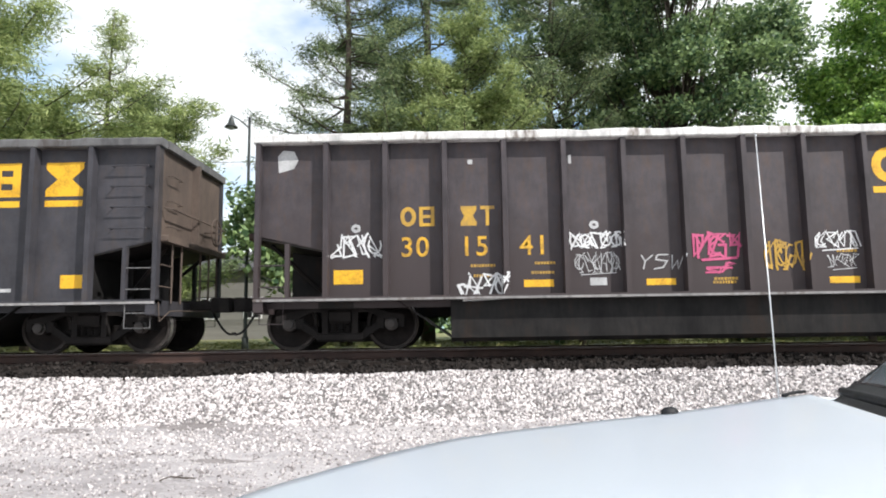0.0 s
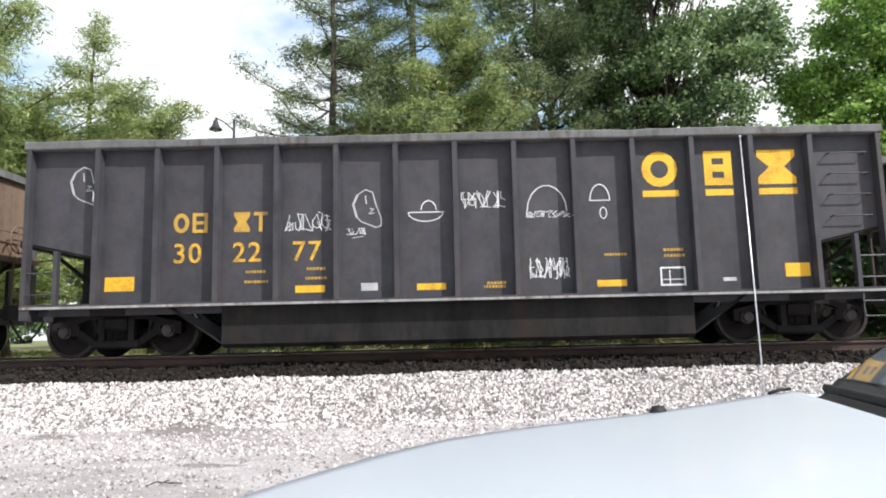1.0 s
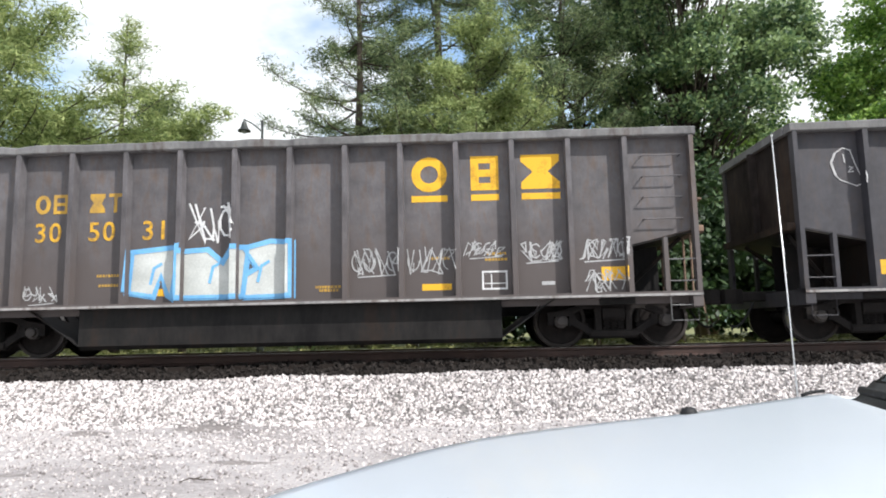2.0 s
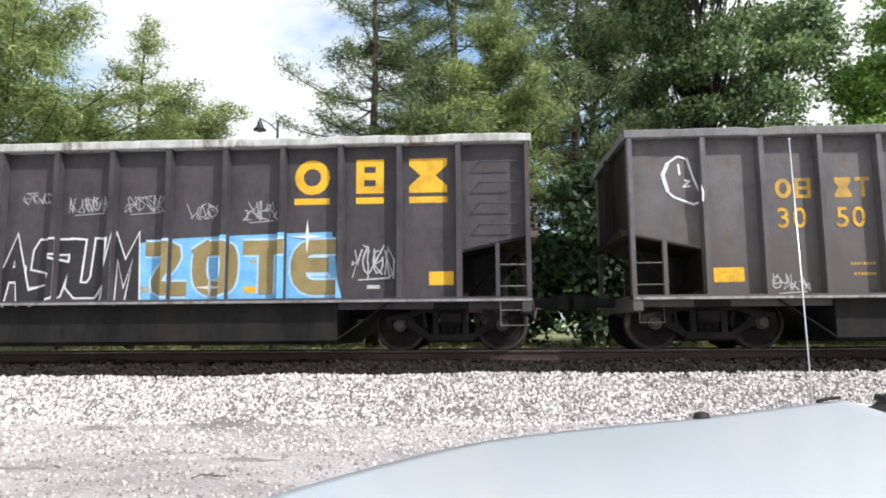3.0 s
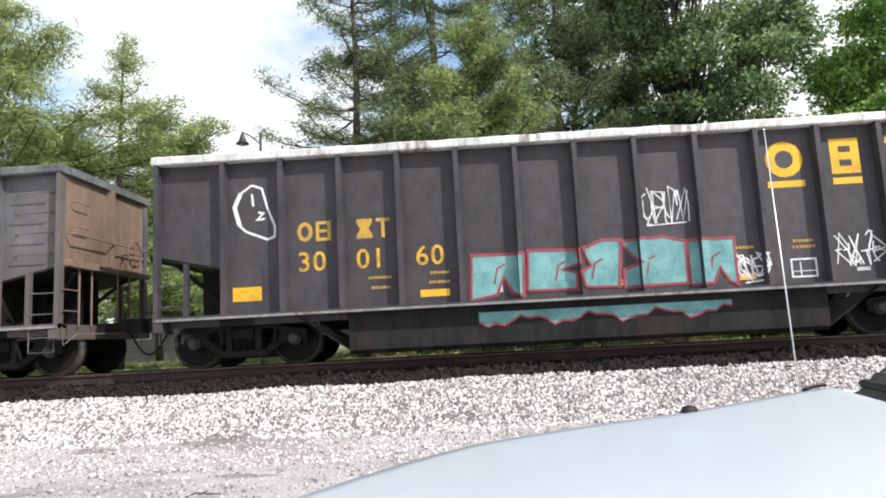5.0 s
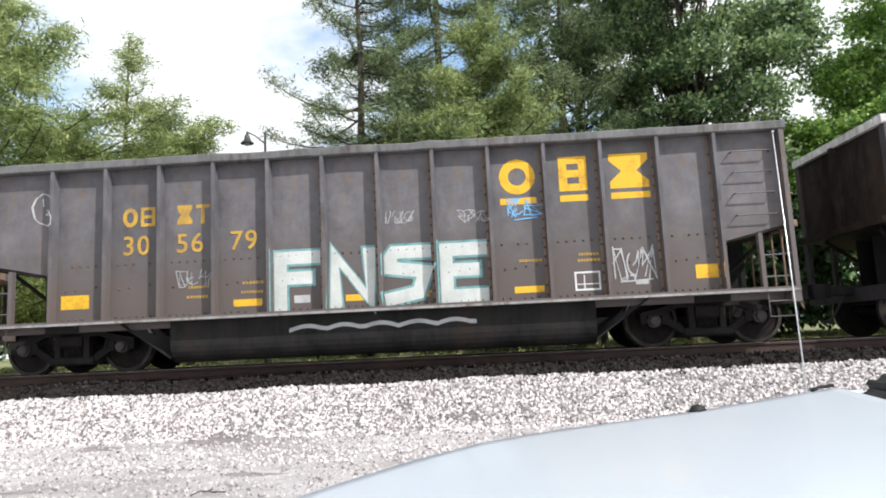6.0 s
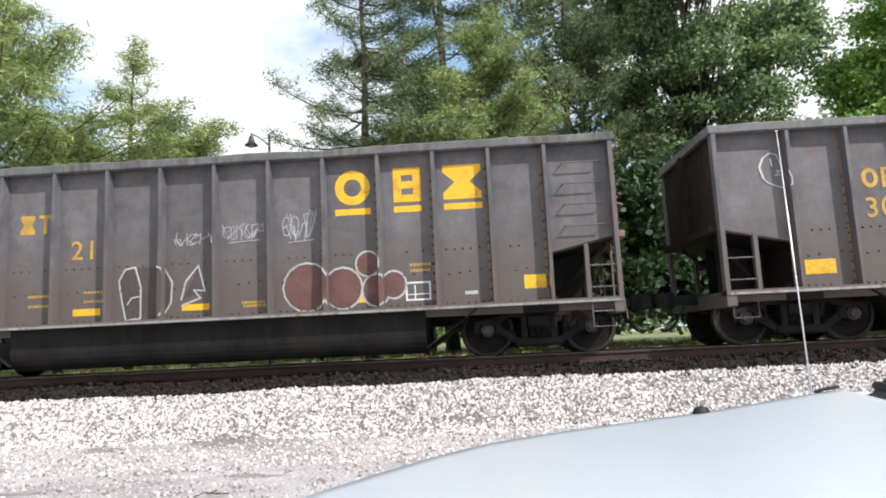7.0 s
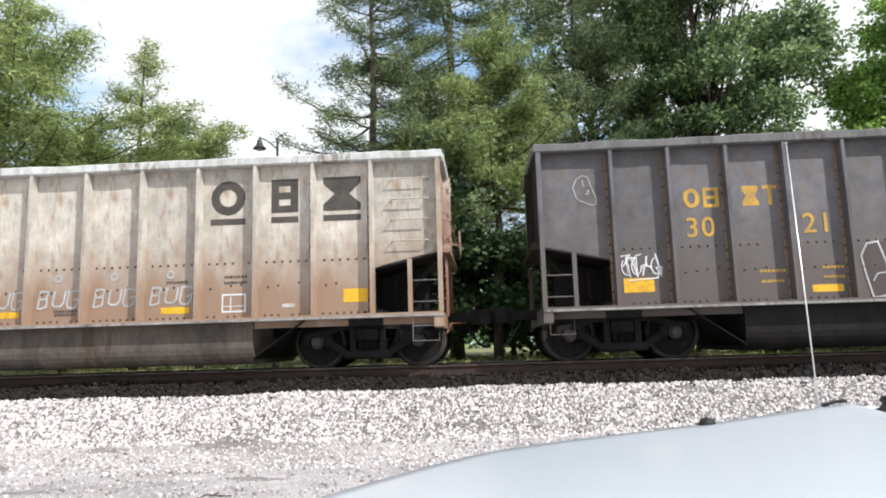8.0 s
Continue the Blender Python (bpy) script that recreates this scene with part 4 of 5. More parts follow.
def art_lead(car, rng):
    tags(car, rng, M_WHITE, "white spray-painted scrawl", (0, 0.05, 0.93, 0.72, 1.08, 4, 0.045), (2, 0.18, 1.05, 0.0, 0.36, 4, 0.05), (4, 0.08, 0.95, 0.80, 1.05, 5, 0.045), (8, 0.15, 0.9, 0.75, 1.0, 4, 0.035))
    tags(car, rng, M_DIMWHITE, "thin pale scrawl", (4, 0.15, 0.9, 0.40, 0.70, 5, 0.025), (8, 0.3, 0.85, 0.42, 0.62, 3, 0.025))
    written(car, M_DIMWHITE, "thin pale letters", "YSW", rib_u(5) + 0.2, rib_u(5) + 0.98, 0.42, 0.66, 0.024, 0.06)
    tags(car, rng, M_PINK, "pink spray-painted scrawl", (6, 0.15, 0.9, 0.62, 1.0, 3, 0.07), (6, 0.3, 0.8, 0.35, 0.5, 2, 0.05))
    tags(car, rng, M_FADEDYELLOW, "pale yellow scrawled tag", (7, 0.3, 1.0, 0.4, 0.85, 4, 0.05))
    p = Paint(0.006)
    p.shape([(0.36, 2.18), (0.62, 2.25), (0.70, 2.40), (0.62, 2.56), (0.44, 2.58), (0.34, 2.48)])
    for k in (0, 4):
        p.stroke(arc(rib_u(k) + 0.5, 1.19, 0.06, 0.05, 0, 360, 8), 0.05)
    p.shape([(rib_u(2) + 0.4, 2.28), (rib_u(2) + 0.48, 2.28), (rib_u(2) + 0.48, 2.36), (rib_u(2) + 0.4, 2.36)])
    p.shape([(rib_u(4) + 0.1, 2.26), (rib_u(4) + 0.15, 2.26), (rib_u(4) + 0.15, 2.42), (rib_u(4) + 0.1, 2.40)])
    p.done("bare_patch", M_DIMWHITE, car, "pale patches where paint has gone")


def art_second(car, rng):
    face_doodle(car, M_DIMWHITE, -1, 0.72, 2.05, 0.75)
    face_doodle(car, M_DIMWHITE, 4, 0.5, 1.55, 0.75)
    tags(car, rng, M_WHITE, "thin white line scrawl", (3, 0.12, 0.9, 1.22, 1.5, 5, 0.02), (4, 0.15, 0.5, 1.12, 1.22, 4, 0.015), (6, 0.1, 0.85, 1.55, 1.82, 6, 0.02), (7, 0.2, 0.95, 1.35, 1.45, 6, 0.016), (7, 0.22, 0.9, 0.32, 0.62, 6, 0.025))
    p = Paint(0.008)
    p.stroke(arc(rib_u(5) + 0.5, 1.48, 0.3, 0.16, 180, 360, 8) + [(rib_u(5) + 0.2, 1.48)], 0.018)
    p.stroke(arc(rib_u(5) + 0.55, 1.52, 0.13, 0.16, 0, 180, 6), 0.018)
    p.stroke(arc(rib_u(7) + 0.55, 1.45, 0.34, 0.45, 0, 180, 9), 0.018)
    p.stroke(arc(rib_u(8) + 0.45, 1.62, 0.17, 0.28, 0, 180, 8) + [(rib_u(8) + 0.62, 1.62), (rib_u(8) + 0.28, 1.62)], 0.018)
    p.stroke(arc(rib_u(8) + 0.5, 1.4, 0.06, 0.1, 0, 360, 8), 0.016)
    p.done("graffiti", M_WHITE, car, "thin white line doodles of domes")


def art_third(car, rng):
    face_doodle(car, M_WHITE, -1, 0.6, 1.95, 0.95, 0.035)
    tags(car, rng, M_DIMWHITE, "pale grey scrawl", (7, 0.1, 0.9, 0.45, 0.85, 4, 0.035), (8, 0.1, 0.9, 0.45, 0.85, 4, 0.03), (9, 0.1, 0.8, 0.72, 0.95, 4, 0.03), (10, 0.1, 0.8, 0.62, 0.92, 4, 0.035), (11, 0.12, 0.95, 0.62, 0.92, 5, 0.035), (11, 0.2, 0.9, 0.08, 0.4, 4, 0.03), (1, 0.1, 0.7, 0.1, 0.35, 4, 0.03))
    tags(car, rng, M_WHITE, "white spray-painted scrawl", (4, 0.1, 0.95, 1.1, 1.7, 3, 0.06))
    fat_piece(car, rng, rib_u(3) + 0.1, rib_u(6), 0.15, 0.95, 3, M_BLUE, M_PALEGREY, "pale spray-painted blocks edged in blue")


def art_fourth(car, rng):
    face_doodle(car, M_DIMWHITE, 0, 0.45, 1.5, 0.95, 0.03)
    tags(car, rng, M_DIMWHITE, "thin white line scrawl", (3, 0.1, 0.8, 1.2, 1.45, 4, 0.022), (4, 0.35, 0.9, 1.75, 1.95, 3, 0.018), (5, 0.2, 0.9, 1.6, 1.85, 5, 0.02), (6, 0.2, 0.9, 1.6, 1.85, 4, 0.018), (7, 0.3, 0.85, 1.45, 1.7, 3, 0.02), (8, 0.3, 0.9, 1.42, 1.72, 4, 0.024))
    tags(car, rng, M_WHITE, "white spray-painted scrawled tag", (2, 0.1, 0.8, 0.2, 0.6, 4, 0.035))
    tags(car, rng, M_DIMWHITE, "pale scrawled tag", (10, 0.2, 0.9, 0.4, 0.9, 4, 0.04))
    fat_letters(car, "ASUM", rib_u(3) + 0.90, rib_u(6) + 0.50, 0.0, 1.10, 0.24, 0.036, M_WHITE, M_INK, "black spray-painted letters edged in white", 0.08, 0.34)
    back = Paint(0.0035)
    base = [(rib_u(6) + 0.50, 0.02), (rib_u(10) + 0.05, 0.02), (rib_u(9) + 0.95, 0.45), (rib_u(9) + 0.85, 1.18), (rib_u(8) + 0.2, 1.14), (rib_u(7) + 0.1, 1.10), (rib_u(6) + 0.42, 1.02)]
    back.shape(base)
    back.done("graffiti", M_BLUE, car, "light blue spray-painted background shape")
    for shape in letters("ZOTE", rib_u(6) + 0.70, rib_u(10) + 0.12, 0.22, 0.92, 0.36):
        rim, gold = Paint(0.006), Paint(0.011)
        for pts in shape:
            soft = rounded(overrun(pts, 0.10))
            rim.stroke(soft, 0.33)
            gold.stroke(soft, 0.25)
        piece = rim.done("graffiti", M_PALEBLUE, car, "dull gold spray-painted fat letter edged in pale blue")
        gold.done("fill", M_GOLD, piece)
    for u, v, s in ((rib_u(9) + 0.42, 1.10, 0.30), (rib_u(7) + 0.75, 0.24, 0.26)):
        star = Paint(0.017)
        star.shape([(u - s * 0.12, v), (u, v - s), (u + s * 0.12, v), (u, v + s)])
        star.shape([(u - s, v), (u, v - s * 0.11), (u + s, v), (u, v + s * 0.11)])
        star.done("highlight", M_WHITE, car, "white painted sparkle mark")


def art_fifth(car, rng):
    face_doodle(car, M_WHITE, 0, 0.5, 1.75, 1.1, 0.04)
    tags(car, rng, M_WHITE, "white spray-painted scrawl", (7, 0.05, 0.85, 1.2, 1.75, 4, 0.035), (8, 0.55, 1.0, 0.15, 0.55, 2, 0.045), (10, 0.15, 0.95, 0.28, 0.8, 4, 0.04), (11, 0.2, 0.5, 0.25, 0.45, 2, 0.03))
    fat_piece(car, rng, rib_u(4) + 0.15, rib_u(8) + 0.55, 0.12, 0.85, 5, M_RED, M_TEAL, "teal spray-painted blocks edged in dark red", lean=0.04, edge=0.035)
    drip, edge = bmesh.new(), bmesh.new()
    lows = [(rib_u(4) + 0.25 + i * 0.14, SILL - 0.32 - 0.07 * math.sin(i * 0.8) - 0.04 * math.sin(i * 2.3)) for i in range(31)]
    for (u0, z0), (u1, z1) in zip(lows, lows[1:]):
        drip.faces.new([drip.verts.new(p) for p in ((u0, -1.404, SILL - 0.165), (u1, -1.404, SILL - 0.165), (u1, -1.404, z1), (u0, -1.404, z0))])
        edge.faces.new([edge.verts.new(p) for p in ((u0, -1.406, z0 + 0.012), (u1, -1.406, z1 + 0.012), (u1, -1.406, z1 - 0.022), (u0, -1.406, z0 - 0.022))])
    part("outline", edge, M_RED, car, "dark red spray line on the tub")
    part("graffiti", drip, M_TEAL, car, "teal paint run down onto the tub")


def art_sixth(car, rng):
    face_doodle(car, M_DIMWHITE, -1, 0.72, 2.0, 0.7, 0.02)
    fat_letters(car, "FNSE", rib_u(4) + 0.06, rib_u(8) + 0.05, 0.04, 1.05, 0.22, 0.04, M_TEAL, M_PALEGREY, "pale grey spray-painted block letters edged in teal", 0.0, 0.38)
    tags(car, rng, M_DIMWHITE, "pale grey scrawl", (10, 0.1, 0.8, 0.3, 0.8, 3, 0.04), (6, 0.1, 0.6, 1.45, 1.65, 3, 0.02), (7, 0.3, 0.9, 1.4, 1.6, 3, 0.02), (2, 0.2, 0.9, 0.55, 0.8, 3, 0.02))
    tags(car, rng, M_BLUE, "faint blue scrawl", (8, 0.3, 0.85, 1.45, 1.75, 2, 0.03))
    wave = bmesh.new()
    pts = [(rib_u(4) + 0.3 + 0.11 * i, SILL - 0.34 + 0.07 * abs(math.sin(i * 0.55))) for i in range(30)]
    for (a, b), (c, d) in zip(pts, pts[1:]):
        wave.faces.new([wave.verts.new(p) for p in ((a, -1.404, b), (c, -1.404, d), (c, -1.404, d + 0.07), (a, -1.404, b + 0.07))])
    part("graffiti", wave, M_DIMWHITE, car, "pale wavy spray line on the tub")


def art_seventh(car, rng):
    face_doodle(car, M_DIMWHITE, -1, 0.5, 2.0, 0.6, 0.011)
    line = Paint(0.010)
    a = rib_u(4) + 0.2
    line.stroke([(a + 0.1, 0.03), (a + 0.02, 0.4), (a - 0.03, 0.72), (a + 0.08, 0.92), (a + 0.26, 0.95), (a + 0.36, 0.6), (a + 0.36, 0.06), (a + 0.1, 0.03)], 0.03)
    line.stroke([(a + 0.12, 0.3), (a + 0.2, 0.42), (a + 0.36, 0.44)], 0.02)
    line.stroke([(a + 0.62, 0.95), (a + 0.78, 0.9), (a + 0.92, 0.66), (a + 0.9, 0.3), (a + 0.76, 0.08)], 0.03)
    line.stroke([(a + 1.08, 0.34), (a + 1.16, 0.66), (a + 1.38, 0.92), (a + 1.5, 0.48), (a + 1.3, 0.5), (a + 1.42, 0.36), (a + 1.08, 0.24)], 0.03)
    dark = Paint(0.005)
    for pts in ([(a + 0.1, 0.03), (a - 0.03, 0.72), (a + 0.08, 0.92), (a + 0.26, 0.95), (a + 0.7, 0.93), (a + 0.86, 0.7), (a + 0.88, 0.3), (a + 0.76, 0.05)], [(a + 1.1, 0.34), (a + 1.38, 0.9), (a + 1.48, 0.48)]):
        for tri in fan(pts):
            dark.shape(tri)
    g = dark.done("graffiti", M_UMBER, car, "dark umber spray-painted curving shape edged in pale grey")
    line.done("outline", M_DIMWHITE, g)
    p, q = Paint(0.004), Paint(0.010)
    for cu, cv, ru, rv in ((rib_u(7) + 0.62, 0.45, 0.40, 0.40), (rib_u(8) + 0.28, 0.40, 0.32, 0.34), (rib_u(8) + 0.72, 0.80, 0.19, 0.20), (rib_u(8) + 0.85, 0.34, 0.22, 0.26), (rib_u(9) + 0.2, 0.42, 0.20, 0.22)):
        p.shape(arc(cu, cv, ru + 0.035, rv + 0.035, 0, 360, 16)[:-1])
        q.shape(arc(cu, cv, ru, rv, 0, 360, 16)[:-1])
    g = p.done("graffiti", M_DIMWHITE, car, "maroon bubble shapes edged in pale grey")
    q.done("fill", M_BROWN, g)
    tags(car, rng, M_WHITE, "white spray-painted scrawl", (0, 0.1, 0.75, 0.5, 0.85, 4, 0.03))
    tags(car, rng, M_DIMWHITE, "faint pale scrawl", (5, 0.2, 0.9, 1.3, 1.5, 3, 0.02), (6, 0.1, 0.8, 1.35, 1.6, 4, 0.02), (7, 0.2, 0.8, 1.3, 1.75, 4, 0.02))


def art_last(car, rng):
    for k in (4, 5, 6, 7, 8):
        written(car, M_DIMWHITE, "pale spray-painted letters", "BUG", rib_u(k) + 0.14, rib_u(k) + 0.92, 0.30, 0.60, 0.036, 0.05)
    p = Paint(0.008)
    for k in (6, 7, 8):
        p.stroke(arc(rib_u(k) + 0.5, 0.82, 0.06, 0.06, 0, 360, 8), 0.035)
    p.done("graffiti", M_DIMWHITE, car, "small pale circles over the tags")


P_BROWN = car_paint("dark_brown_paint", (0.02812, 0.02294, 0.02575), (0.05032, 0.04218, 0.04618), (0.0629, 0.0444, 0.03996), (0.0444, 0.0333, 0.03374))
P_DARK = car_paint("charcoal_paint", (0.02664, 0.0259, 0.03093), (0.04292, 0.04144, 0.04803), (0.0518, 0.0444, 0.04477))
P_GREY = car_paint("weathered_grey_paint", (0.0672, 0.06216, 0.06623), (0.1075, 0.1008, 0.1061), (0.1092, 0.084, 0.07258), (0.0882, 0.07392, 0.07076))
P_MID = car_paint("dusty_dark_paint", (0.02856, 0.02516, 0.02889), (0.05032, 0.04488, 0.05135), (0.0612, 0.0476, 0.04654))
P_STEEL = car_paint("dull_grey_paint", (0.0714, 0.06804, 0.0746), (0.1109, 0.1067, 0.115), (0.126, 0.1008, 0.08988), (0.105, 0.08568, 0.07909))
P_TAN = car_paint("tan_dusty_paint", (0.36, 0.325, 0.28), (0.47, 0.44, 0.39), (0.33, 0.245, 0.18), (0.29, 0.195, 0.135), 1.9)
C_WHITE = car_paint("white_chord_paint", (0.34, 0.33, 0.32), (0.62, 0.61, 0.59), (0.2, 0.17, 0.15))
C_GREY = car_paint("grey_chord_paint", (0.075, 0.073, 0.074), (0.14, 0.138, 0.138), (0.08, 0.068, 0.062))
C_PALE = car_paint("pale_chord_paint", (0.32, 0.315, 0.30), (0.50, 0.505, 0.49), (0.18, 0.15, 0.125))
# dark end steel: shade of the sunless car end painted in
P_SHADE_END = car_paint("shade_dark_end_steel", (0.012, 0.010, 0.010), (0.030, 0.025, 0.023), (0.045, 0.032, 0.025), gloss=0.04)
C_SILL = car_paint("worn_sill_edge", (0.13, 0.125, 0.122), (0.27, 0.26, 0.255), (0.12, 0.10, 0.09))
# dark tub steel; on slope sheets and underframe it is painted-in bay shade
T_DARK = car_paint("dark_tub_and_bay_shade", (0.008, 0.0075, 0.0078), (0.017, 0.016, 0.0155), (0.024, 0.018, 0.015), gloss=0.15)
T_TAN = car_paint("tub_dust", (0.075, 0.062, 0.053), (0.125, 0.105, 0.09), (0.08, 0.058, 0.043), gloss=0.15)
E_TAN = car_paint("rust_streaked_tan_end", (0.19, 0.085, 0.05), (0.46, 0.40, 0.34), (0.24, 0.11, 0.065), (0.20, 0.09, 0.055), 3.0)

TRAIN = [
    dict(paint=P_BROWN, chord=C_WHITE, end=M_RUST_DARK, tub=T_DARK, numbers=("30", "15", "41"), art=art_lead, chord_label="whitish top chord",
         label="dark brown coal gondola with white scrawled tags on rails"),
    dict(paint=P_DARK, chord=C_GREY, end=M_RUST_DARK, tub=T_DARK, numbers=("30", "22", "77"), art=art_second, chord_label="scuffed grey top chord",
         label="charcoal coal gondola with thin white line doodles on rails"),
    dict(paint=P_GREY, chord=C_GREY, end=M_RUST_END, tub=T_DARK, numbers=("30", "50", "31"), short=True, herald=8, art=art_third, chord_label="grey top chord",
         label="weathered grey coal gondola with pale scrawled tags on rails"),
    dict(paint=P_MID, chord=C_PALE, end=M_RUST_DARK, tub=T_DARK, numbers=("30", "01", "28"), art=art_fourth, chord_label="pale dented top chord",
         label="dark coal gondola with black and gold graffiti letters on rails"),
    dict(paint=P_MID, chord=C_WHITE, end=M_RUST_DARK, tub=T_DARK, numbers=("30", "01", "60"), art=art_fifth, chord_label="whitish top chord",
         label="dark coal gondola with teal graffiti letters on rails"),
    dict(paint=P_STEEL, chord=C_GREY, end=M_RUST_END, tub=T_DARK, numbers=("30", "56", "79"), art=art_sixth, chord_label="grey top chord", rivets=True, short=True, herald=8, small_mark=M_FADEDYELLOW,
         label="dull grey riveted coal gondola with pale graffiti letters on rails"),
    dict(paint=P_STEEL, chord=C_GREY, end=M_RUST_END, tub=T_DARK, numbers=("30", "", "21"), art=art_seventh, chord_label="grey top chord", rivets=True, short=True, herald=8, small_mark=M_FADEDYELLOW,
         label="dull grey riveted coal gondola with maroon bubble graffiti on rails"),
    dict(paint=P_TAN, chord=C_PALE, end=E_TAN, tub=T_TAN, art=art_last, chord_label="pale top chord", rivets=True, mark=M_BLACKPAINT, small_mark=M_BLACKPAINT,
         mark_label="large faded black painted herald", tub_label="dusty tan steel tub", label="tan dusty riveted coal gondola with black herald on rails"),
]
CARS = []
reach = 0.0
for order, spec in enumerate(TRAIN):
    gondola = build_car(order, spec)
    if order:
        reach += GAP + SIZE.length
    CARS.append((gondola, reach))


# ---- trees ----
def blades(name, spots, per, spread, length, width, mat, seed, droop=0.0, flat=0.6):
    """Many small leaf blades round given spots, one mesh."""
    rng = np.random.default_rng(seed)
    spots = np.asarray(spots, float)
    c = np.repeat(spots, per, 0)
    n = len(c)
    c = c + rng.normal(0, 1, (n, 3)) * np.array((spread, spread, spread * flat))
    d = rng.normal(0, 1, (n, 3))
    d[:, 2] = d[:, 2] * 0.7 - droop
    d /= np.linalg.norm(d, axis=1)[:, None]
    s = np.cross(d, rng.normal(0, 1, (n, 3)))
    s /= np.linalg.norm(s, axis=1)[:, None] + 1e-9
    ln, wd = length * rng.uniform(0.6, 1.3, (n, 1)), width * rng.uniform(0.7, 1.3, (n, 1))
    quad = np.stack((c - d * ln / 2, c + s * wd / 2, c + d * ln / 2, c - s * wd / 2), 1).reshape(-1, 3)
    me = bpy.data.meshes.new(name)
    me.vertices.add(4 * n)
    me.vertices.foreach_set("co", quad.ravel())
    me.loops.add(4 * n)
    me.loops.foreach_set("vertex_index", np.arange(4 * n, dtype=np.int32))
    me.polygons.add(n)
    me.polygons.foreach_set("loop_start", np.arange(0, 4 * n, 4, dtype=np.int32))
    me.update()
    me.materials.append(mat)
    return me


def pine(x, y, top, low, radius, mat, label, seed, per=26, whorl=0.62, arms=6, spread=0.20, power=0.8, gaps=0.15, needle=0.20, flat=0.45):
    """A white pine: straight trunk, whorls of arms that sweep up, soft needle tufts."""
    rng = random.Random(seed)
    z0 = ground_height(x, y) - 0.1
    tree = tagged(new("pine_tree"), label, "tree")
    tree.matrix_basis = pose(x, y, z0)
    bm = bmesh.new()
    h = top - z0
    lean = [(0.12 * math.sin(i * 0.9 + seed), 0.12 * math.cos(i * 1.1 + seed), h * i / 9) for i in range(10)]
    r0 = 0.012 * h + 0.05
    tube(bm, lean, [r0 * (1 - 0.93 * i / 9) for i in range(10)], 9)
    spots = []
    z = low - z0
    while z < h - 0.3:
        share = 1 - (z - (low - z0)) / (h - (low - z0))
        for k in range(arms):
            if rng.random() < gaps:
                continue
            a = rng.uniform(0, math.tau)
            reach = radius * (share ** power) * rng.uniform(0.42, 1.12) + 0.25
            rise = rng.uniform(-0.04, 0.36) * reach
            zz = z + rng.uniform(-0.4, 0.4)
            pts = []
            for i in range(6):
                s = i / 5
                pts.append((reach * s * math.cos(a), reach * s * math.sin(a), zz + rise * s * s - 0.06 * reach * math.sin(s * 3.1)))
            tube(bm, pts, [0.035 * (1 - 0.8 * i / 5) * (0.5 + share) + 0.006 for i in range(6)], 5)
            for k2 in range(3):
                s = rng.uniform(0.82, 1.0)
                p0 = Vector((reach * s * math.cos(a), reach * s * math.sin(a), zz + rise * s * s))
                p1 = p0 + Vector((rng.uniform(-0.1, 0.45) * math.cos(a) + rng.uniform(-0.2, 0.2), rng.uniform(-0.1, 0.45) * math.sin(a), rng.uniform(0.15, 0.5)))
                tube(bm, [p0, p1], [0.010, 0.004], 3, False)
                spots.append(tuple(p0 + (p1 - p0) * 0.8))
            count = max(3, int(reach * 3.6))
            for i in range(count):
                s = 0.25 + 0.75 * (i + rng.random()) / count
                wide = 0.26 * reach * (1.15 - s)
                side = rng.uniform(-1, 1) * wide
                px, py = reach * s * math.cos(a) - side * math.sin(a), reach * s * math.sin(a) + side * math.cos(a)
                spots.append((px, py, zz + rise * s * s - 0.06 * reach * math.sin(s * 3.1) + rng.uniform(-0.02, 0.16)))
        z += whorl * rng.uniform(0.8, 1.25)
    for i in range(5):
        spots.append((lean[-1][0], lean[-1][1], h - 0.15 * i))
    part("trunk", bm, M_BARK, tree, "dark trunk with limbs", smooth=True)
    part("crown", blades("crown", spots, per, spread, needle, needle * 0.17, mat, seed, flat=flat), None, tree, "soft needle foliage")
    return tree


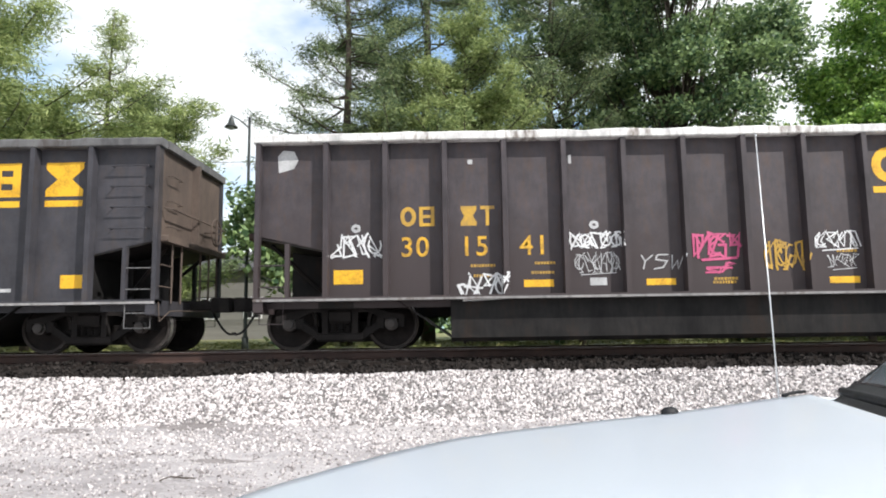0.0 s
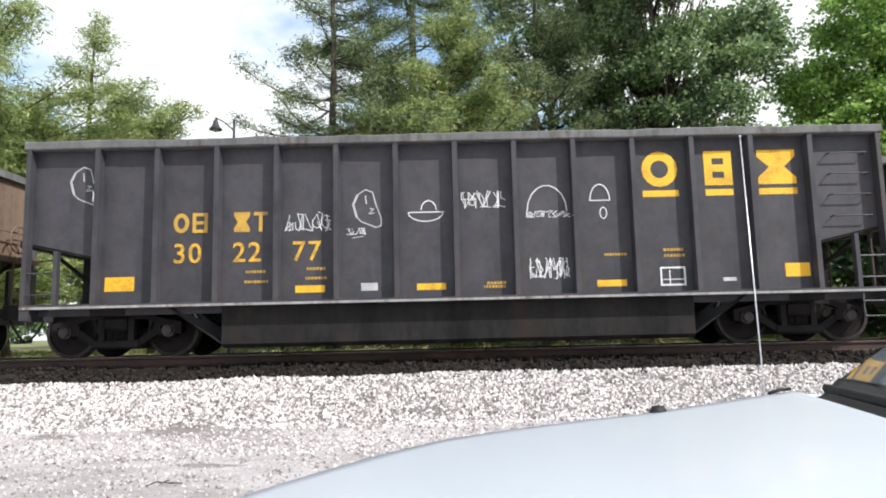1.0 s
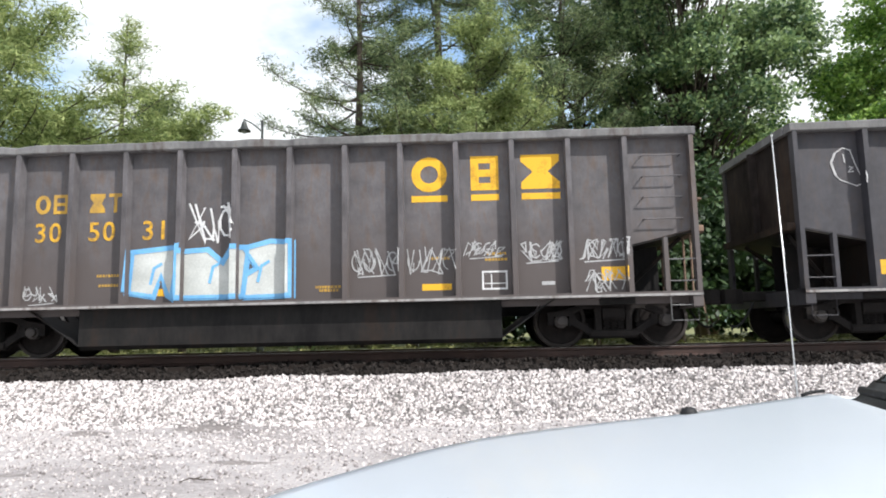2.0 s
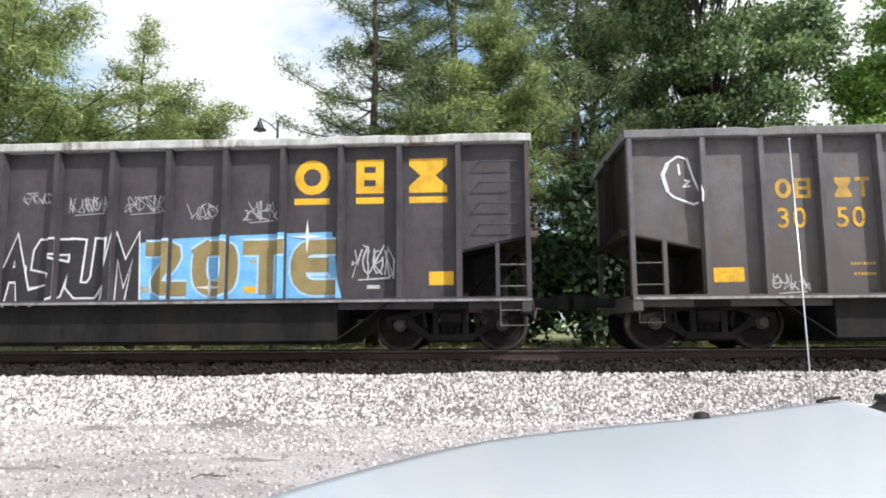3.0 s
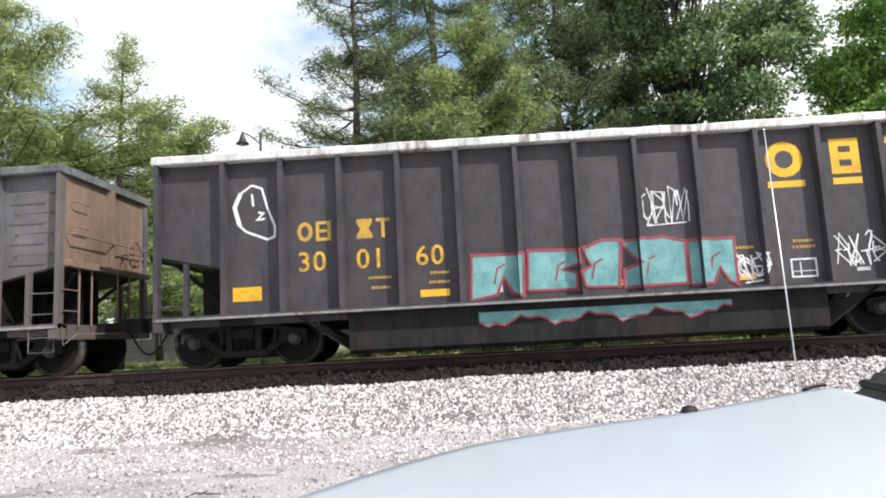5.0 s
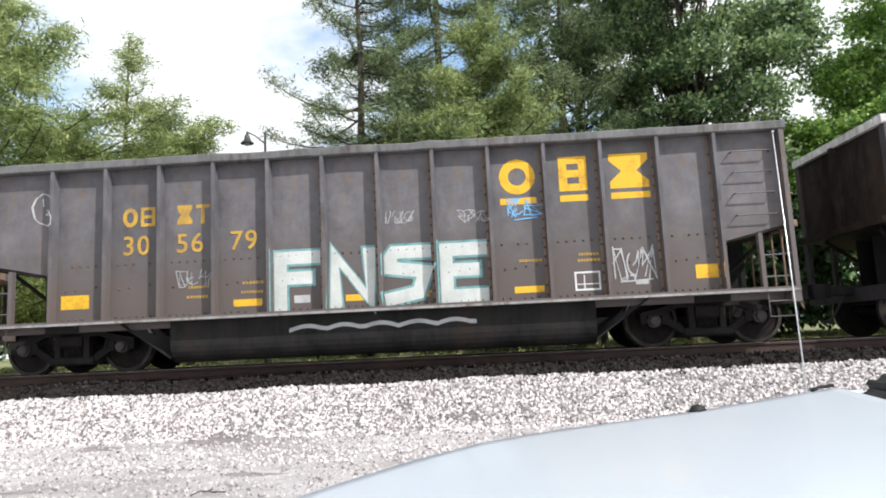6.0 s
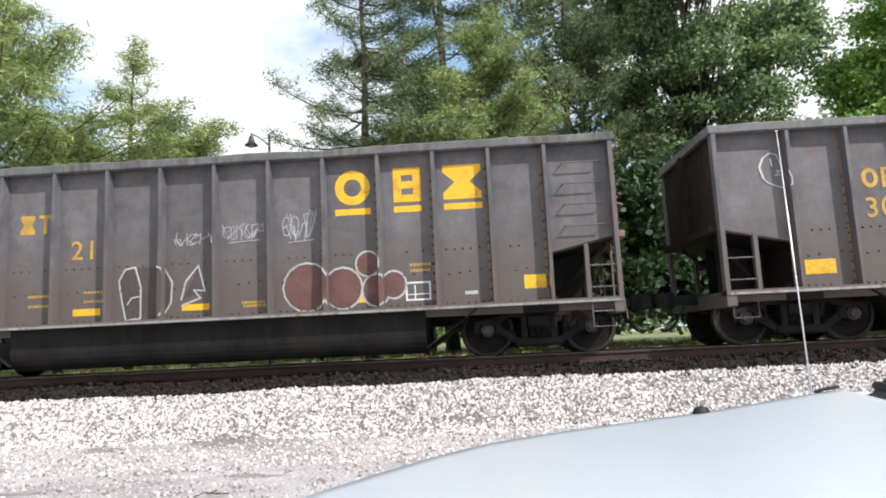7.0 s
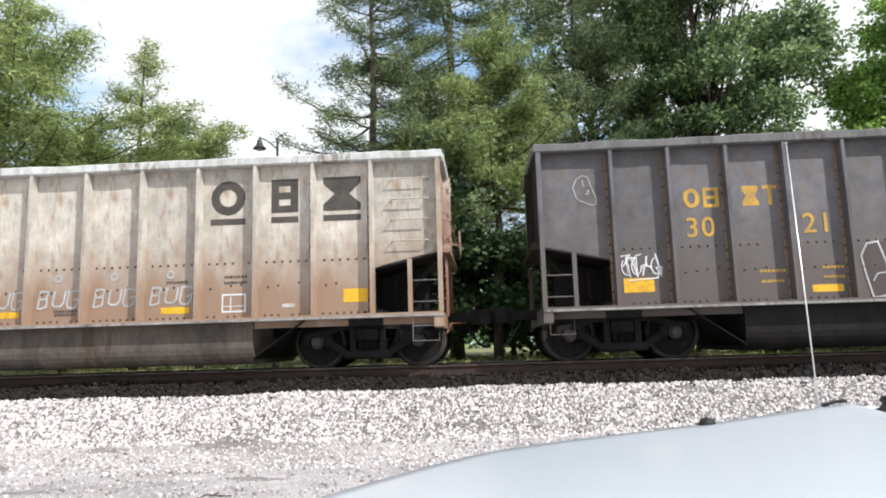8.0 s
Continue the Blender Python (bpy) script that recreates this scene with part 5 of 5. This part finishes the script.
def broadleaf(x, y, top, low, radius, mat, label, seed, clumps=120, per=150, leaf=0.17, name="broadleaf_tree", stems=1, spread=0.42, deep=None):
    """A leafy tree: trunk, forking limbs, a crown of many leaf clumps with gaps."""
    rng = random.Random(seed)
    z0 = ground_height(x, y) - 0.1
    tree = tagged(new(name), label, "tree" if name != "bush" else "bush")
    tree.matrix_basis = pose(x, y, z0)
    h, lo = top - z0, low - z0
    mid, half = (h + lo) / 2, (h - lo) / 2
    spots, boughs = [], []
    while len(boughs) < clumps // 7:
        v = Vector((rng.uniform(-1, 1), rng.uniform(-1, 1), rng.uniform(-1, 1)))
        if 0.35 < v.length < 1:
            bulge = 0.8 + 0.3 * noise.noise(v * 1.7 + Vector((seed, 0, 0)))
            boughs.append((v.x * radius * bulge, v.y * (deep or radius) * bulge, mid + v.z * half * bulge))
    for p in boughs:
        for i in range(7):
            spots.append((p[0] + rng.gauss(0, 0.6), p[1] + rng.gauss(0, 0.6), p[2] + rng.gauss(0, 0.32)))
    bm = bmesh.new()
    for s in range(stems):
        a = s * math.tau / max(stems, 1)
        off = 0.35 if stems > 1 else 0
        tube(bm, [(off * math.cos(a) * (1 + i * 0.5), off * math.sin(a) * (1 + i * 0.5), (lo + half * 1.2) * i / 6) for i in range(7)],
             [(0.012 * h + 0.05) * (1 - 0.72 * i / 6) / (1 if stems == 1 else 1.5) for i in range(7)], 9)
    for p in boughs:
        a = Vector((rng.uniform(-0.3, 0.3), rng.uniform(-0.3, 0.3), max(0.3, p[2] * rng.uniform(0.45, 0.75))))
        b = Vector(p)
        m = (a + b) / 2 + Vector((0, 0, -0.08 * (b - a).length))
        tube(bm, [a, m, b], [0.006 * h * 0.6 + 0.01, 0.035, 0.01], 5)
    part("trunk", bm, M_BARK, tree, "dark trunk with forking limbs", smooth=True)
    part("crown", blades("crown", spots, per, spread, leaf, leaf * 0.62, mat, seed, flat=0.75), None, tree, "leafy crown")
    return tree


def build_trees():
    pine(-1.3, 28.0, 23.5, 4.0, 7.2, M_PINE, "tall white pine with open ragged branches beside the track", 3, needle=0.25, per=42, whorl=0.9, arms=9, spread=0.26, gaps=0.25, flat=0.35, power=0.65)
    pine(-4.4, 26.0, 19.5, 7.6, 3.4, M_PINE, "young white pine with ragged branches behind the track", 9, per=46, arms=6, spread=0.20, gaps=0.3, power=0.3, whorl=0.7)
    pine(0.4, 24.0, 12.8, 6.3, 3.5, M_PINELIGHT, "pale green young pine behind the track", 5, needle=0.23, per=58, whorl=0.5, arms=8, spread=0.22)
    pine(-2.2, 25.0, 9.8, 5.6, 2.5, M_PINELIGHT, "pale green young pine behind the track", 6, per=80, whorl=0.48, arms=7, spread=0.22)
    pine(4.2, 29.0, 20.5, 4.0, 4.8, M_PINE, "dark tall pine among leafy trees", 8, needle=0.23, per=32, arms=7, spread=0.22, gaps=0.25)
    pine(-16.8, 22.0, 13.0, 3.2, 9.2, M_PINELIGHT, "light green pine with long layered branches and gaps", 12, needle=0.26, per=52, whorl=0.75, arms=11, gaps=0.3, power=0.33, spread=0.26, flat=0.36)
    pine(-14.9, 23.0, 9.4, 2.5, 3.4, M_PINELIGHT, "light green young pine with layered branches", 15, needle=0.25, per=58, whorl=0.7, arms=8, gaps=0.15, power=0.6, spread=0.28, flat=0.4)
    pine(-12.9, 24.0, 13.3, 3.0, 2.2, M_PINELIGHT, "thin young pine with sparse branches", 18, per=26, whorl=0.7, arms=6, gaps=0.35, power=0.9, spread=0.18, flat=0.6)
    pine(-9.9, 23.0, 8.9, 2.5, 1.4, M_PINELIGHT, "slender light green young pine", 17, per=60, whorl=0.6, arms=6, gaps=0.3, power=0.6, spread=0.2, flat=0.4)
    pine(-19.0, 40.0, 15.8, 4.0, 6.0, M_PINE, "bluish far pine beyond the field", 21, per=34, arms=9, spread=0.32, needle=0.34)
    broadleaf(10.5, 31.0, 24.0, 4.5, 6.6, M_LEAF, "large leafy tree with several stems behind the track", 31, clumps=1000, per=84, stems=3, leaf=0.22, spread=0.29)
    broadleaf(5.6, 33.0, 20.5, 4.0, 5.4, M_LEAF, "leafy tree in the shaded tree line", 33, clumps=340, per=95, leaf=0.20, spread=0.29)
    broadleaf(15.2, 33.5, 12.8, 2.5, 3.8, M_LEAFLIGHT, "smaller leafy tree at the end of the tree line", 35, clumps=440, per=95, leaf=0.20, spread=0.28)
    broadleaf(21.4, 31.0, 20.0, 3.0, 5.2, M_LEAFLIGHT, "sunlit maple with bright green leaves", 37, clumps=900, per=72, leaf=0.23, spread=0.29)
    broadleaf(18.2, 29.5, 12.6, 2.0, 3.3, M_LEAFLIGHT, "small sunlit maple with bright green leaves", 39, clumps=360, per=90, leaf=0.20, spread=0.27)
    # all bushes but the first carry the tree line's shade in their leaf colour
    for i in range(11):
        broadleaf(-5.5 + 3.2 * i, 22.9 + 1.3 * (i % 3), 7.4 + 1.2 * math.sin(i * 2.2), 0.3, 2.7, M_SHADELEAF if i else M_LEAF, "dense green bush under the tree line", 50 + i, clumps=190, per=46, leaf=0.29, name="bush", spread=0.28)
    spots = []
    rng = random.Random(77)
    for i in range(700):
        x = rng.uniform(-110, 70)
        y = 85 + rng.uniform(-6, 8)
        top = 9 + 4 * noise.noise(Vector((x * 0.08, 0, 0)))
        spots.append((x, y, rng.uniform(1, top)))
    me = blades("far_woods", spots, 30, 1.3, 1.2, 0.6, M_LEAF, 78)
    tagged(new("far_woods", me), "far line of green woods beyond the field", "woods", kind="stuff")
    spots = [(random.Random(i).uniform(-30, 34), 15.5 + 17 * random.Random(i + 9000).random() ** 1.3, 0.0) for i in range(5000)]
    spots = [(x, y, ground_height(x, y) + 0.04) for x, y, _ in spots]
    me = blades("grass", spots, 8, 0.16, 0.24, 0.04, M_GRASSBLADE, 79, flat=0.25)
    tagged(new("grass", me), "uneven yellowish green grass beyond the track", "grass", kind="stuff")


M_GRASSBLADE = material("grass_blades", (0.09, 0.12, 0.03), (0.28, 0.27, 0.11), 0.8, scale=0.6, fine=6, bump=0, island=0.5, translucent=0.3)


# ---- street lamp, house ----
def build_lamp():
    x, y, top = -7.02, 22.0, 8.45
    lamp = tagged(new("street_lamp"), "dark street lamp with curved arm and bell shade", "street lamp")
    lamp.matrix_basis = pose(x, y, ground_height(x, y))
    h = top - ground_height(x, y)
    bm = bmesh.new()
    tube(bm, [(0, 0, 0), (0, 0, 0.5), (0, 0, 0.52), (0, 0, h)], [0.12, 0.11, 0.065, 0.042], 12)
    tube(bm, [(0, 0, h), (0, 0, h + 0.12)], [0.05, 0.01], 10)
    part("post", bm, M_POST, lamp, smooth=True)
    bm = bmesh.new()
    pts = [(-0.62 * s, 0, h - 0.32 + 0.45 * s + 0.06 * math.sin(s * 3.1)) for s in [i / 8 for i in range(9)]]
    tube(bm, pts, 0.022, 8)
    tube(bm, [(0, 0, h - 0.02), (-0.3, 0, h - 0.1)], 0.012, 6)
    part("arm", bm, M_POST, lamp, smooth=True)
    bm = bmesh.new()
    lathe(bm, [(0.16, 0.012), (0.12, 0.03), (0.05, 0.035), (0.03, 0.07), (-0.02, 0.085), (-0.10, 0.10), (-0.20, 0.145), (-0.26, 0.21), (-0.29, 0.225), (-0.285, 0.20)], "z", 20)
    shade = part("shade", bm, M_POST, lamp, "dark bell-shaped shade", smooth=True, at=pose(-0.62, 0, h + 0.02))
    bm = bmesh.new()
    lathe(bm, [(-0.23, 0.08), (-0.30, 0.10), (-0.36, 0.06)], "z", 14)
    part("lens", bm, M_DIMWHITE, shade, "pale glass lens", smooth=True)


def build_house():
    x0, x1, y0, y1 = -25.0, -11.5, 46.0, 54.0
    z0, z1 = 0.7, 5.6
    house = tagged(new("house"), "low grey house with dark shingle roof beyond the field", "house")
    bm = bmesh.new()
    box(bm, x0, x1, y0, y1, z0, z1)
    part("wall", bm, M_HOUSE, house)
    bm = bmesh.new()
    prism(bm, [(y0 - 0.5, z1 - 0.1), (y0 - 0.5, z1 + 0.1), ((y0 + y1) / 2, z1 + 1.7), (y1 + 0.5, z1 + 0.1), (y1 + 0.5, z1 - 0.1)], "x", x0 - 0.4, x1 + 0.4)
    part("roof", bm, M_ROOF, house)
    for x in (-23, -20, -17, -14):
        bm = bmesh.new()
        for a, b, c, d in ((-0.65, 0.65, 0, 0.1), (-0.65, 0.65, 1.4, 1.5), (-0.65, -0.55, 0.1, 1.4), (0.55, 0.65, 0.1, 1.4), (-0.03, 0.03, 0.1, 1.4)):
            box(bm, x + a, x + b, y0 - 0.06, y0 + 0.02, z0 + 1.5 + c, z0 + 1.5 + d)
        w = part("window", bm, M_WHITE, house, "white framed window")
        bm = bmesh.new()
        box(bm, x - 0.55, x + 0.55, y0 - 0.03, y0 - 0.01, z0 + 1.6, z0 + 2.9)
        part("pane", bm, M_BLACKPLASTIC, w, "dark window pane")


# ---- the parked car under the camera ----
def grid_mesh(bm, rows):
    """A sheet through rows of points."""
    vs = [[bm.verts.new(p) for p in row] for row in rows]
    for r0, r1 in zip(vs, vs[1:]):
        for i in range(len(r0) - 1):
            bm.faces.new((r0[i], r0[i + 1], r1[i + 1], r1[i]))


HOOD_Z = ((-0.1, 1.112), (0.09, 1.106), (0.244, 1.096), (0.475, 1.082), (0.669, 1.076), (0.893, 1.067), (1.031, 1.058), (1.161, 1.040), (1.283, 1.018), (1.40, 0.995), (1.55, 0.960), (1.66, 0.905), (1.74, 0.80))


def hood_z(a):
    for (p, zp), (q, zq) in zip(HOOD_Z, HOOD_Z[1:]):
        if a <= q:
            s = (a - p) / (q - p)
            return zp + (zq - zp) * s
    return HOOD_Z[-1][1]


def build_car_parked():
    """Local axes: x forward from the cowl, y across from the far side, z up."""
    car = tagged(new("parked_car"), "silver parked car with curved hood and thin antenna", "car")
    fwd = Vector((-0.937, -0.349, 0)).normalized()
    side = Vector((0.349, -0.937, 0)).normalized()
    car.matrix_basis = Matrix(((fwd.x, side.x, 0, 0.79), (fwd.y, side.y, 0, 1.90), (0, 0, 1, 0), (0, 0, 0, 1)))
    width = 1.50

    def crown(a, b):
        s = b / width
        return hood_z(a) + 0.035 * math.sin(math.pi * min(1, max(0, s))) - 0.006

    def rear(b):
        """The hood's hind edge, which bows forward between the fenders."""
        s = min(b, width - b)
        return -0.015 + 0.76 * s - 0.12 * s * s

    bm = bmesh.new()
    bb = [width * i / 24 for i in range(25)]
    grid_mesh(bm, [[(rear(b) + (1.74 - rear(b)) * i / 34, b, crown(rear(b) + (1.74 - rear(b)) * i / 34, b)) for b in bb] for i in range(35)])
    hood = part("hood", bm, M_HOOD, car, "smooth silver hood", smooth=True)
    mod = hood.modifiers.new("thickness", "SOLIDIFY")
    mod.thickness, mod.offset = 0.02, -1
    for s in (0, 1):
        bm = bmesh.new()
        rows = []
        for i in range(30):
            a = -0.75 + 2.46 * i / 29
            z = hood_z(max(a, 0)) if a > -0.1 else 1.10
            tuck = 0.16 * max(0, (a - 1.2) / 0.5) ** 2
            prof = [(-0.008, z - 0.016), (-0.035, z - 0.018), (-0.075, z - 0.05), (-0.105, z - 0.13), (-0.115, z - 0.35), (-0.10, 0.33)]
            row = [(a, p[0] + tuck if s == 0 else width - p[0] - tuck, p[1]) for p in prof]
            rows.append(row)
        grid_mesh(bm, rows)
        f = part("fender", bm, M_HOOD, car, smooth=True)
        f.modifiers.new("thickness", "SOLIDIFY").thickness = 0.012
    bm = bmesh.new()
    ring = [(1.50, 0.30), (1.78, 0.36), (1.82, 0.55), (1.78, 0.72), (1.70, 0.80), (1.50, 0.80)]
    prism(bm, [(a, z) for a, z in ring], "y", 0.06, width - 0.06)
    part("bumper", bm, M_HOOD, car)
    for b in (0.12, width - 0.42):
        bm = bmesh.new()
        chamfer_box(bm, 1.60, 1.775, b, b + 0.30, 0.74, 0.86, 0.02)
        part("headlight", bm, M_GLASS, car, "clear headlight")
    # cowl, wiper, windscreen, cabin
    bm = bmesh.new()
    rows = []
    for i in range(21):
        b = width * i / 20
        e = rear(b)
        z = crown(e, b)
        rows.append([(e + 0.015, b, z - 0.014), (e - 0.03, b, z - 0.03), (e - 0.10, b, z - 0.015), (e - 0.17, b, z + 0.03)])
    grid_mesh(bm, rows)
    cowl = part("cowl", bm, M_BLACKPLASTIC, car, "black plastic cowl under the windscreen", smooth=True)
    cowl.modifiers.new("thickness", "SOLIDIFY").thickness = 0.01
    bm = bmesh.new()
    rows = []
    for i in range(21):
        b = 0.02 + (width - 0.04) * i / 20
        s = 2 * i / 20 - 1
        e, z = rear(b) - 0.16, crown(rear(b), b) + 0.025
        rows.append([(e + (-1.08 - 0.12 * s * s - e) * k, b - 0.16 * s * k, z + (1.575 - z) * (k + 0.10 * math.sin(k * math.pi))) for k in (0, 0.25, 0.5, 0.75, 1.0)])
    grid_mesh(bm, rows)
    part("windscreen", bm, M_GLASS, car, "dark raked windscreen", smooth=True).visible_shadow = False
    for flip_side in (False, True):
        def across(b):
            return width - b if flip_side else b
        bm = bmesh.new()
        tube(bm, [(-0.165, across(0.0), 1.08), (-0.215, across(0.01), 1.105), (-0.30, across(0.02), 1.16), (-0.68, across(0.09), 1.375), (-1.10, across(0.17), 1.58)], [0.02, 0.030, 0.010, 0.008, 0.008], 10)
        part("pillar", bm, M_BLACKPLASTIC, car, "black windscreen pillar", smooth=True)
    bm = bmesh.new()
    tube(bm, [(rear(b) - 0.07, b, crown(rear(b), b) + 0.012) for b in (0.12, 0.25, 0.4, 0.55, 0.7)], 0.012, 7)
    part("wiper", bm, M_BLACKPLASTIC, car, "black wiper at rest", smooth=True)
    bm = bmesh.new()
    grid_mesh(bm, [[(-1.06 - 1.3 * k, 0.17 + (width - 0.34) * i / 12, 1.555 + 0.05 * math.sin(math.pi * i / 12) + 0.06 * math.sin(k * 2.6)) for i in range(13)] for k in [j / 8 for j in range(9)]])
    part("roof", bm, M_HOOD, car, smooth=True).modifiers.new("thickness", "SOLIDIFY").thickness = 0.03
    bm = bmesh.new()
    prism(bm, [(-0.74, 0.30), (-0.74, 1.06), (-2.9, 1.04), (-3.0, 0.8), (-2.95, 0.32)], "y", -0.09, width + 0.09)
    part("body", bm, M_HOOD, car)
    bm = bmesh.new()
    prism(bm, [(-0.80, 1.06), (-1.10, 1.53), (-2.30, 1.53), (-2.75, 1.05)], "y", 0.12, width - 0.12)
    part("side_glass", bm, M_BLACKPLASTIC, car, "dark cabin windows")
    for a in (0.95, -1.75):
        for b in (0.0, width):
            bm = bmesh.new()
            s = -1 if b == 0 else 1
            lathe(bm, [(-0.10, 0.20), (-0.105, 0.30), (-0.09, 0.315), (0.09, 0.315), (0.105, 0.30), (0.10, 0.20)], "y", 24)
            wheel = part("wheel", bm, M_RUBBER, car, "black tyre", smooth=True, at=pose(a, b, 0.315))
            bm = bmesh.new()
            lathe(bm, [(-0.108, 0.05), (-0.09, 0.19), (0.09, 0.19), (0.108, 0.05)], "y", 18)
            part("rim", bm, M_CHROME, wheel, "silver rim", smooth=True)
    # washer nozzle, hood seal end, antenna
    bm = bmesh.new()
    rows = [[(0.46 + 0.025 * math.cos(k * math.tau / 12) * r, 0.016 + 0.018 * math.sin(k * math.tau / 12) * r, 1.068 + z) for k in range(13)] for r, z in ((1.0, -0.004), (0.95, 0.012), (0.7, 0.024), (0.2, 0.027))]
    grid_mesh(bm, rows)
    part("washer_nozzle", bm, M_BLACKPLASTIC, car, "black washer nozzle on the hood", smooth=True)
    bm = bmesh.new()
    tube(bm, [(0.085, 0.006, 1.104), (0.045, 0.0, 1.110), (0.005, 0.004, 1.112)], 0.0048, 7)
    part("hood_seal", bm, M_BLACKPLASTIC, car, "black rubber seal at the hood corner", smooth=True)
    inv = car.matrix_basis.inverted()
    foot, low, tip = inv @ Vector((0.765, 2.0, 0.98)), inv @ Vector((0.762, 2.0, 1.178)), inv @ Vector((0.750, 2.0, 1.861))
    bm = bmesh.new()
    tube(bm, [foot, foot + (low - foot) * 0.18], [0.016, 0.010], 10)
    tube(bm, [foot, low, tip], [0.0025, 0.0022, 0.0015], 7)
    tube(bm, [tip, tip + (tip - low) * 0.006], [0.0035, 0.0035], 7)
    part("antenna", bm, M_CHROME, car, "thin pale whip antenna", smooth=True)


def build_sign():
    x, y = -7.3, 30.0
    sign = tagged(new("road_sign"), "small white sign board on a dark post", "sign")
    z = ground_height(x, y)
    sign.matrix_basis = pose(x, y, z)
    bm = bmesh.new()
    tube(bm, [(0, 0, 0), (0, 0, 5.6 - z)], 0.04, 8)
    part("post", bm, M_POST, sign)
    bm = bmesh.new()
    chamfer_box(bm, -0.24, 0.24, -0.07, -0.045, 4.95 - z, 5.55 - z, 0.01)
    part("board", bm, M_WHITE, sign, "plain white board")


def build_wires():
    for z, y in ((11.6, 40.0), (10.2, 41.0)):
        bm = bmesh.new()
        tube(bm, [(-60 + 7 * i, y, z + 0.9 * ((i - 8) / 8) ** 2) for i in range(17)], 0.018, 5)
        tagged(new("overhead_wire", finish(bm, "overhead_wire", M_BLACKPLASTIC)), "thin dark overhead wire across the sky", "cable", "overhead wires")


build_trees()
build_sign()
build_wires()
build_lamp()
build_house()
build_car_parked()
stones("ballast", M_STONE, 38000, (-10, 11, 9.2, 11.08), 0.032, "pale grey broken ballast stones on the track shoulder", seed=5)
stones("track_ballast", M_BED, 9000, (-11, 11.5, 11.05, 12.9), 0.04, "dark ballast packed between the ties", sink=-0.25, seed=8)
stones("gravel", M_PEBBLE, 20000, (-9, 5, 3.2, 9.6), 0.015, "fine pale gravel and grit on the yard", seed=6)
stones("spilled_ballast", M_STONE, 5000, (-9.5, 6, 7.4, 9.4), 0.026, "ballast stones spilled over the edge of the yard", seed=11)
stones("loose_stones", M_PEBBLE, 6500, (-9, 5, 3.6, 9.0), 0.024, "scattered larger pale stones on the yard", seed=7)


def dirt_patch(x, y, w, d, seed):
    """A low uneven mound of dark dirt."""
    rng = random.Random(seed)
    bm = bmesh.new()
    rows = []
    for ring, h in ((1.0, -0.03), (0.7, -0.002), (0.35, 0.006), (0.03, 0.008)):
        rows.append([(x + w * ring * math.cos(k * math.tau / 28) * (1 + 0.35 * noise.noise(Vector((k * 0.7, seed, 0)))) if k < 28 else None,
                      y + d * ring * math.sin(k * math.tau / 28) * (1 + 0.35 * noise.noise(Vector((k * 0.7, seed + 5, 0)))) if k < 28 else None, h) for k in range(28)])
    vs = [[bm.verts.new((px, py, ground_height(px, py) + h + rng.uniform(-0.004, 0.004))) for px, py, h in row] for row in rows]
    for r0, r1 in zip(vs, vs[1:]):
        for k in range(28):
            bm.faces.new((r0[k], r0[(k + 1) % 28], r1[(k + 1) % 28], r1[k]))
    bm.faces.new(vs[-1])
    tagged(new("dirt_patch", finish(bm, "dirt_patch", M_DIRT, True)), "dark damp dirt showing through the pale gravel", "dirt", "dirt patches in the gravel")


def twig(x, y, turn, size):
    bm = bmesh.new()
    z = ground_height(x, y) + 0.015
    c, s = math.cos(radians(turn)), math.sin(radians(turn))
    for pts in ([(-0.5, 0, 0), (-0.2, 0.04, 0.03), (0.15, -0.02, 0.02), (0.5, 0.05, 0.01)], [(-0.1, 0.03, 0.02), (0.1, 0.2, 0.03)], [(0.15, -0.02, 0.02), (0.3, -0.15, 0.02)]):
        tube(bm, [(x + size * (a * c - d * s), y + size * (a * s + d * c), z + e) for a, d, e in pts], 0.006, 5)
    tagged(new("twig", finish(bm, "twig", M_BARK)), "dry brown twig lying on the gravel", "twig", "twigs on the gravel")


for spot, (px, py, pw, pd) in enumerate(BARE):
    dirt_patch(px, py, pw, pd, 3 + 4 * spot)
twig(-5.3, 6.6, 20, 0.5)
twig(-2.6, 6.0, 5, 0.3)


# ---- what moves ----
def motions():
    lead = ((0.0, -3.54), (0.5, 2.79), (1.0, 9.03), (1.5, 15.31), (2.2, 24.02), (2.9, 32.82), (3.0, 34.04), (3.1, 34.97), (3.5, 39.84), (4.0, 46.11), (4.5, 52.37),
            (5.2, 61.05), (6.0, 70.93), (6.5, 77.27), (7.0, 83.52), (7.5, 89.69), (8.0, 95.97))
    for gondola, behind in CARS:
        walk(gondola, [(t, pose(x - behind, TRACK_Y, RAIL_Z)) for t, x in lead])
    spin = math.degrees(12.43 / 0.457)
    for ws, a in WHEELSETS:
        walk(ws, [(k / FPS, pose(a, 0, 0.457, 0, spin * k / FPS, 0)) for k in range(241)])


motions()
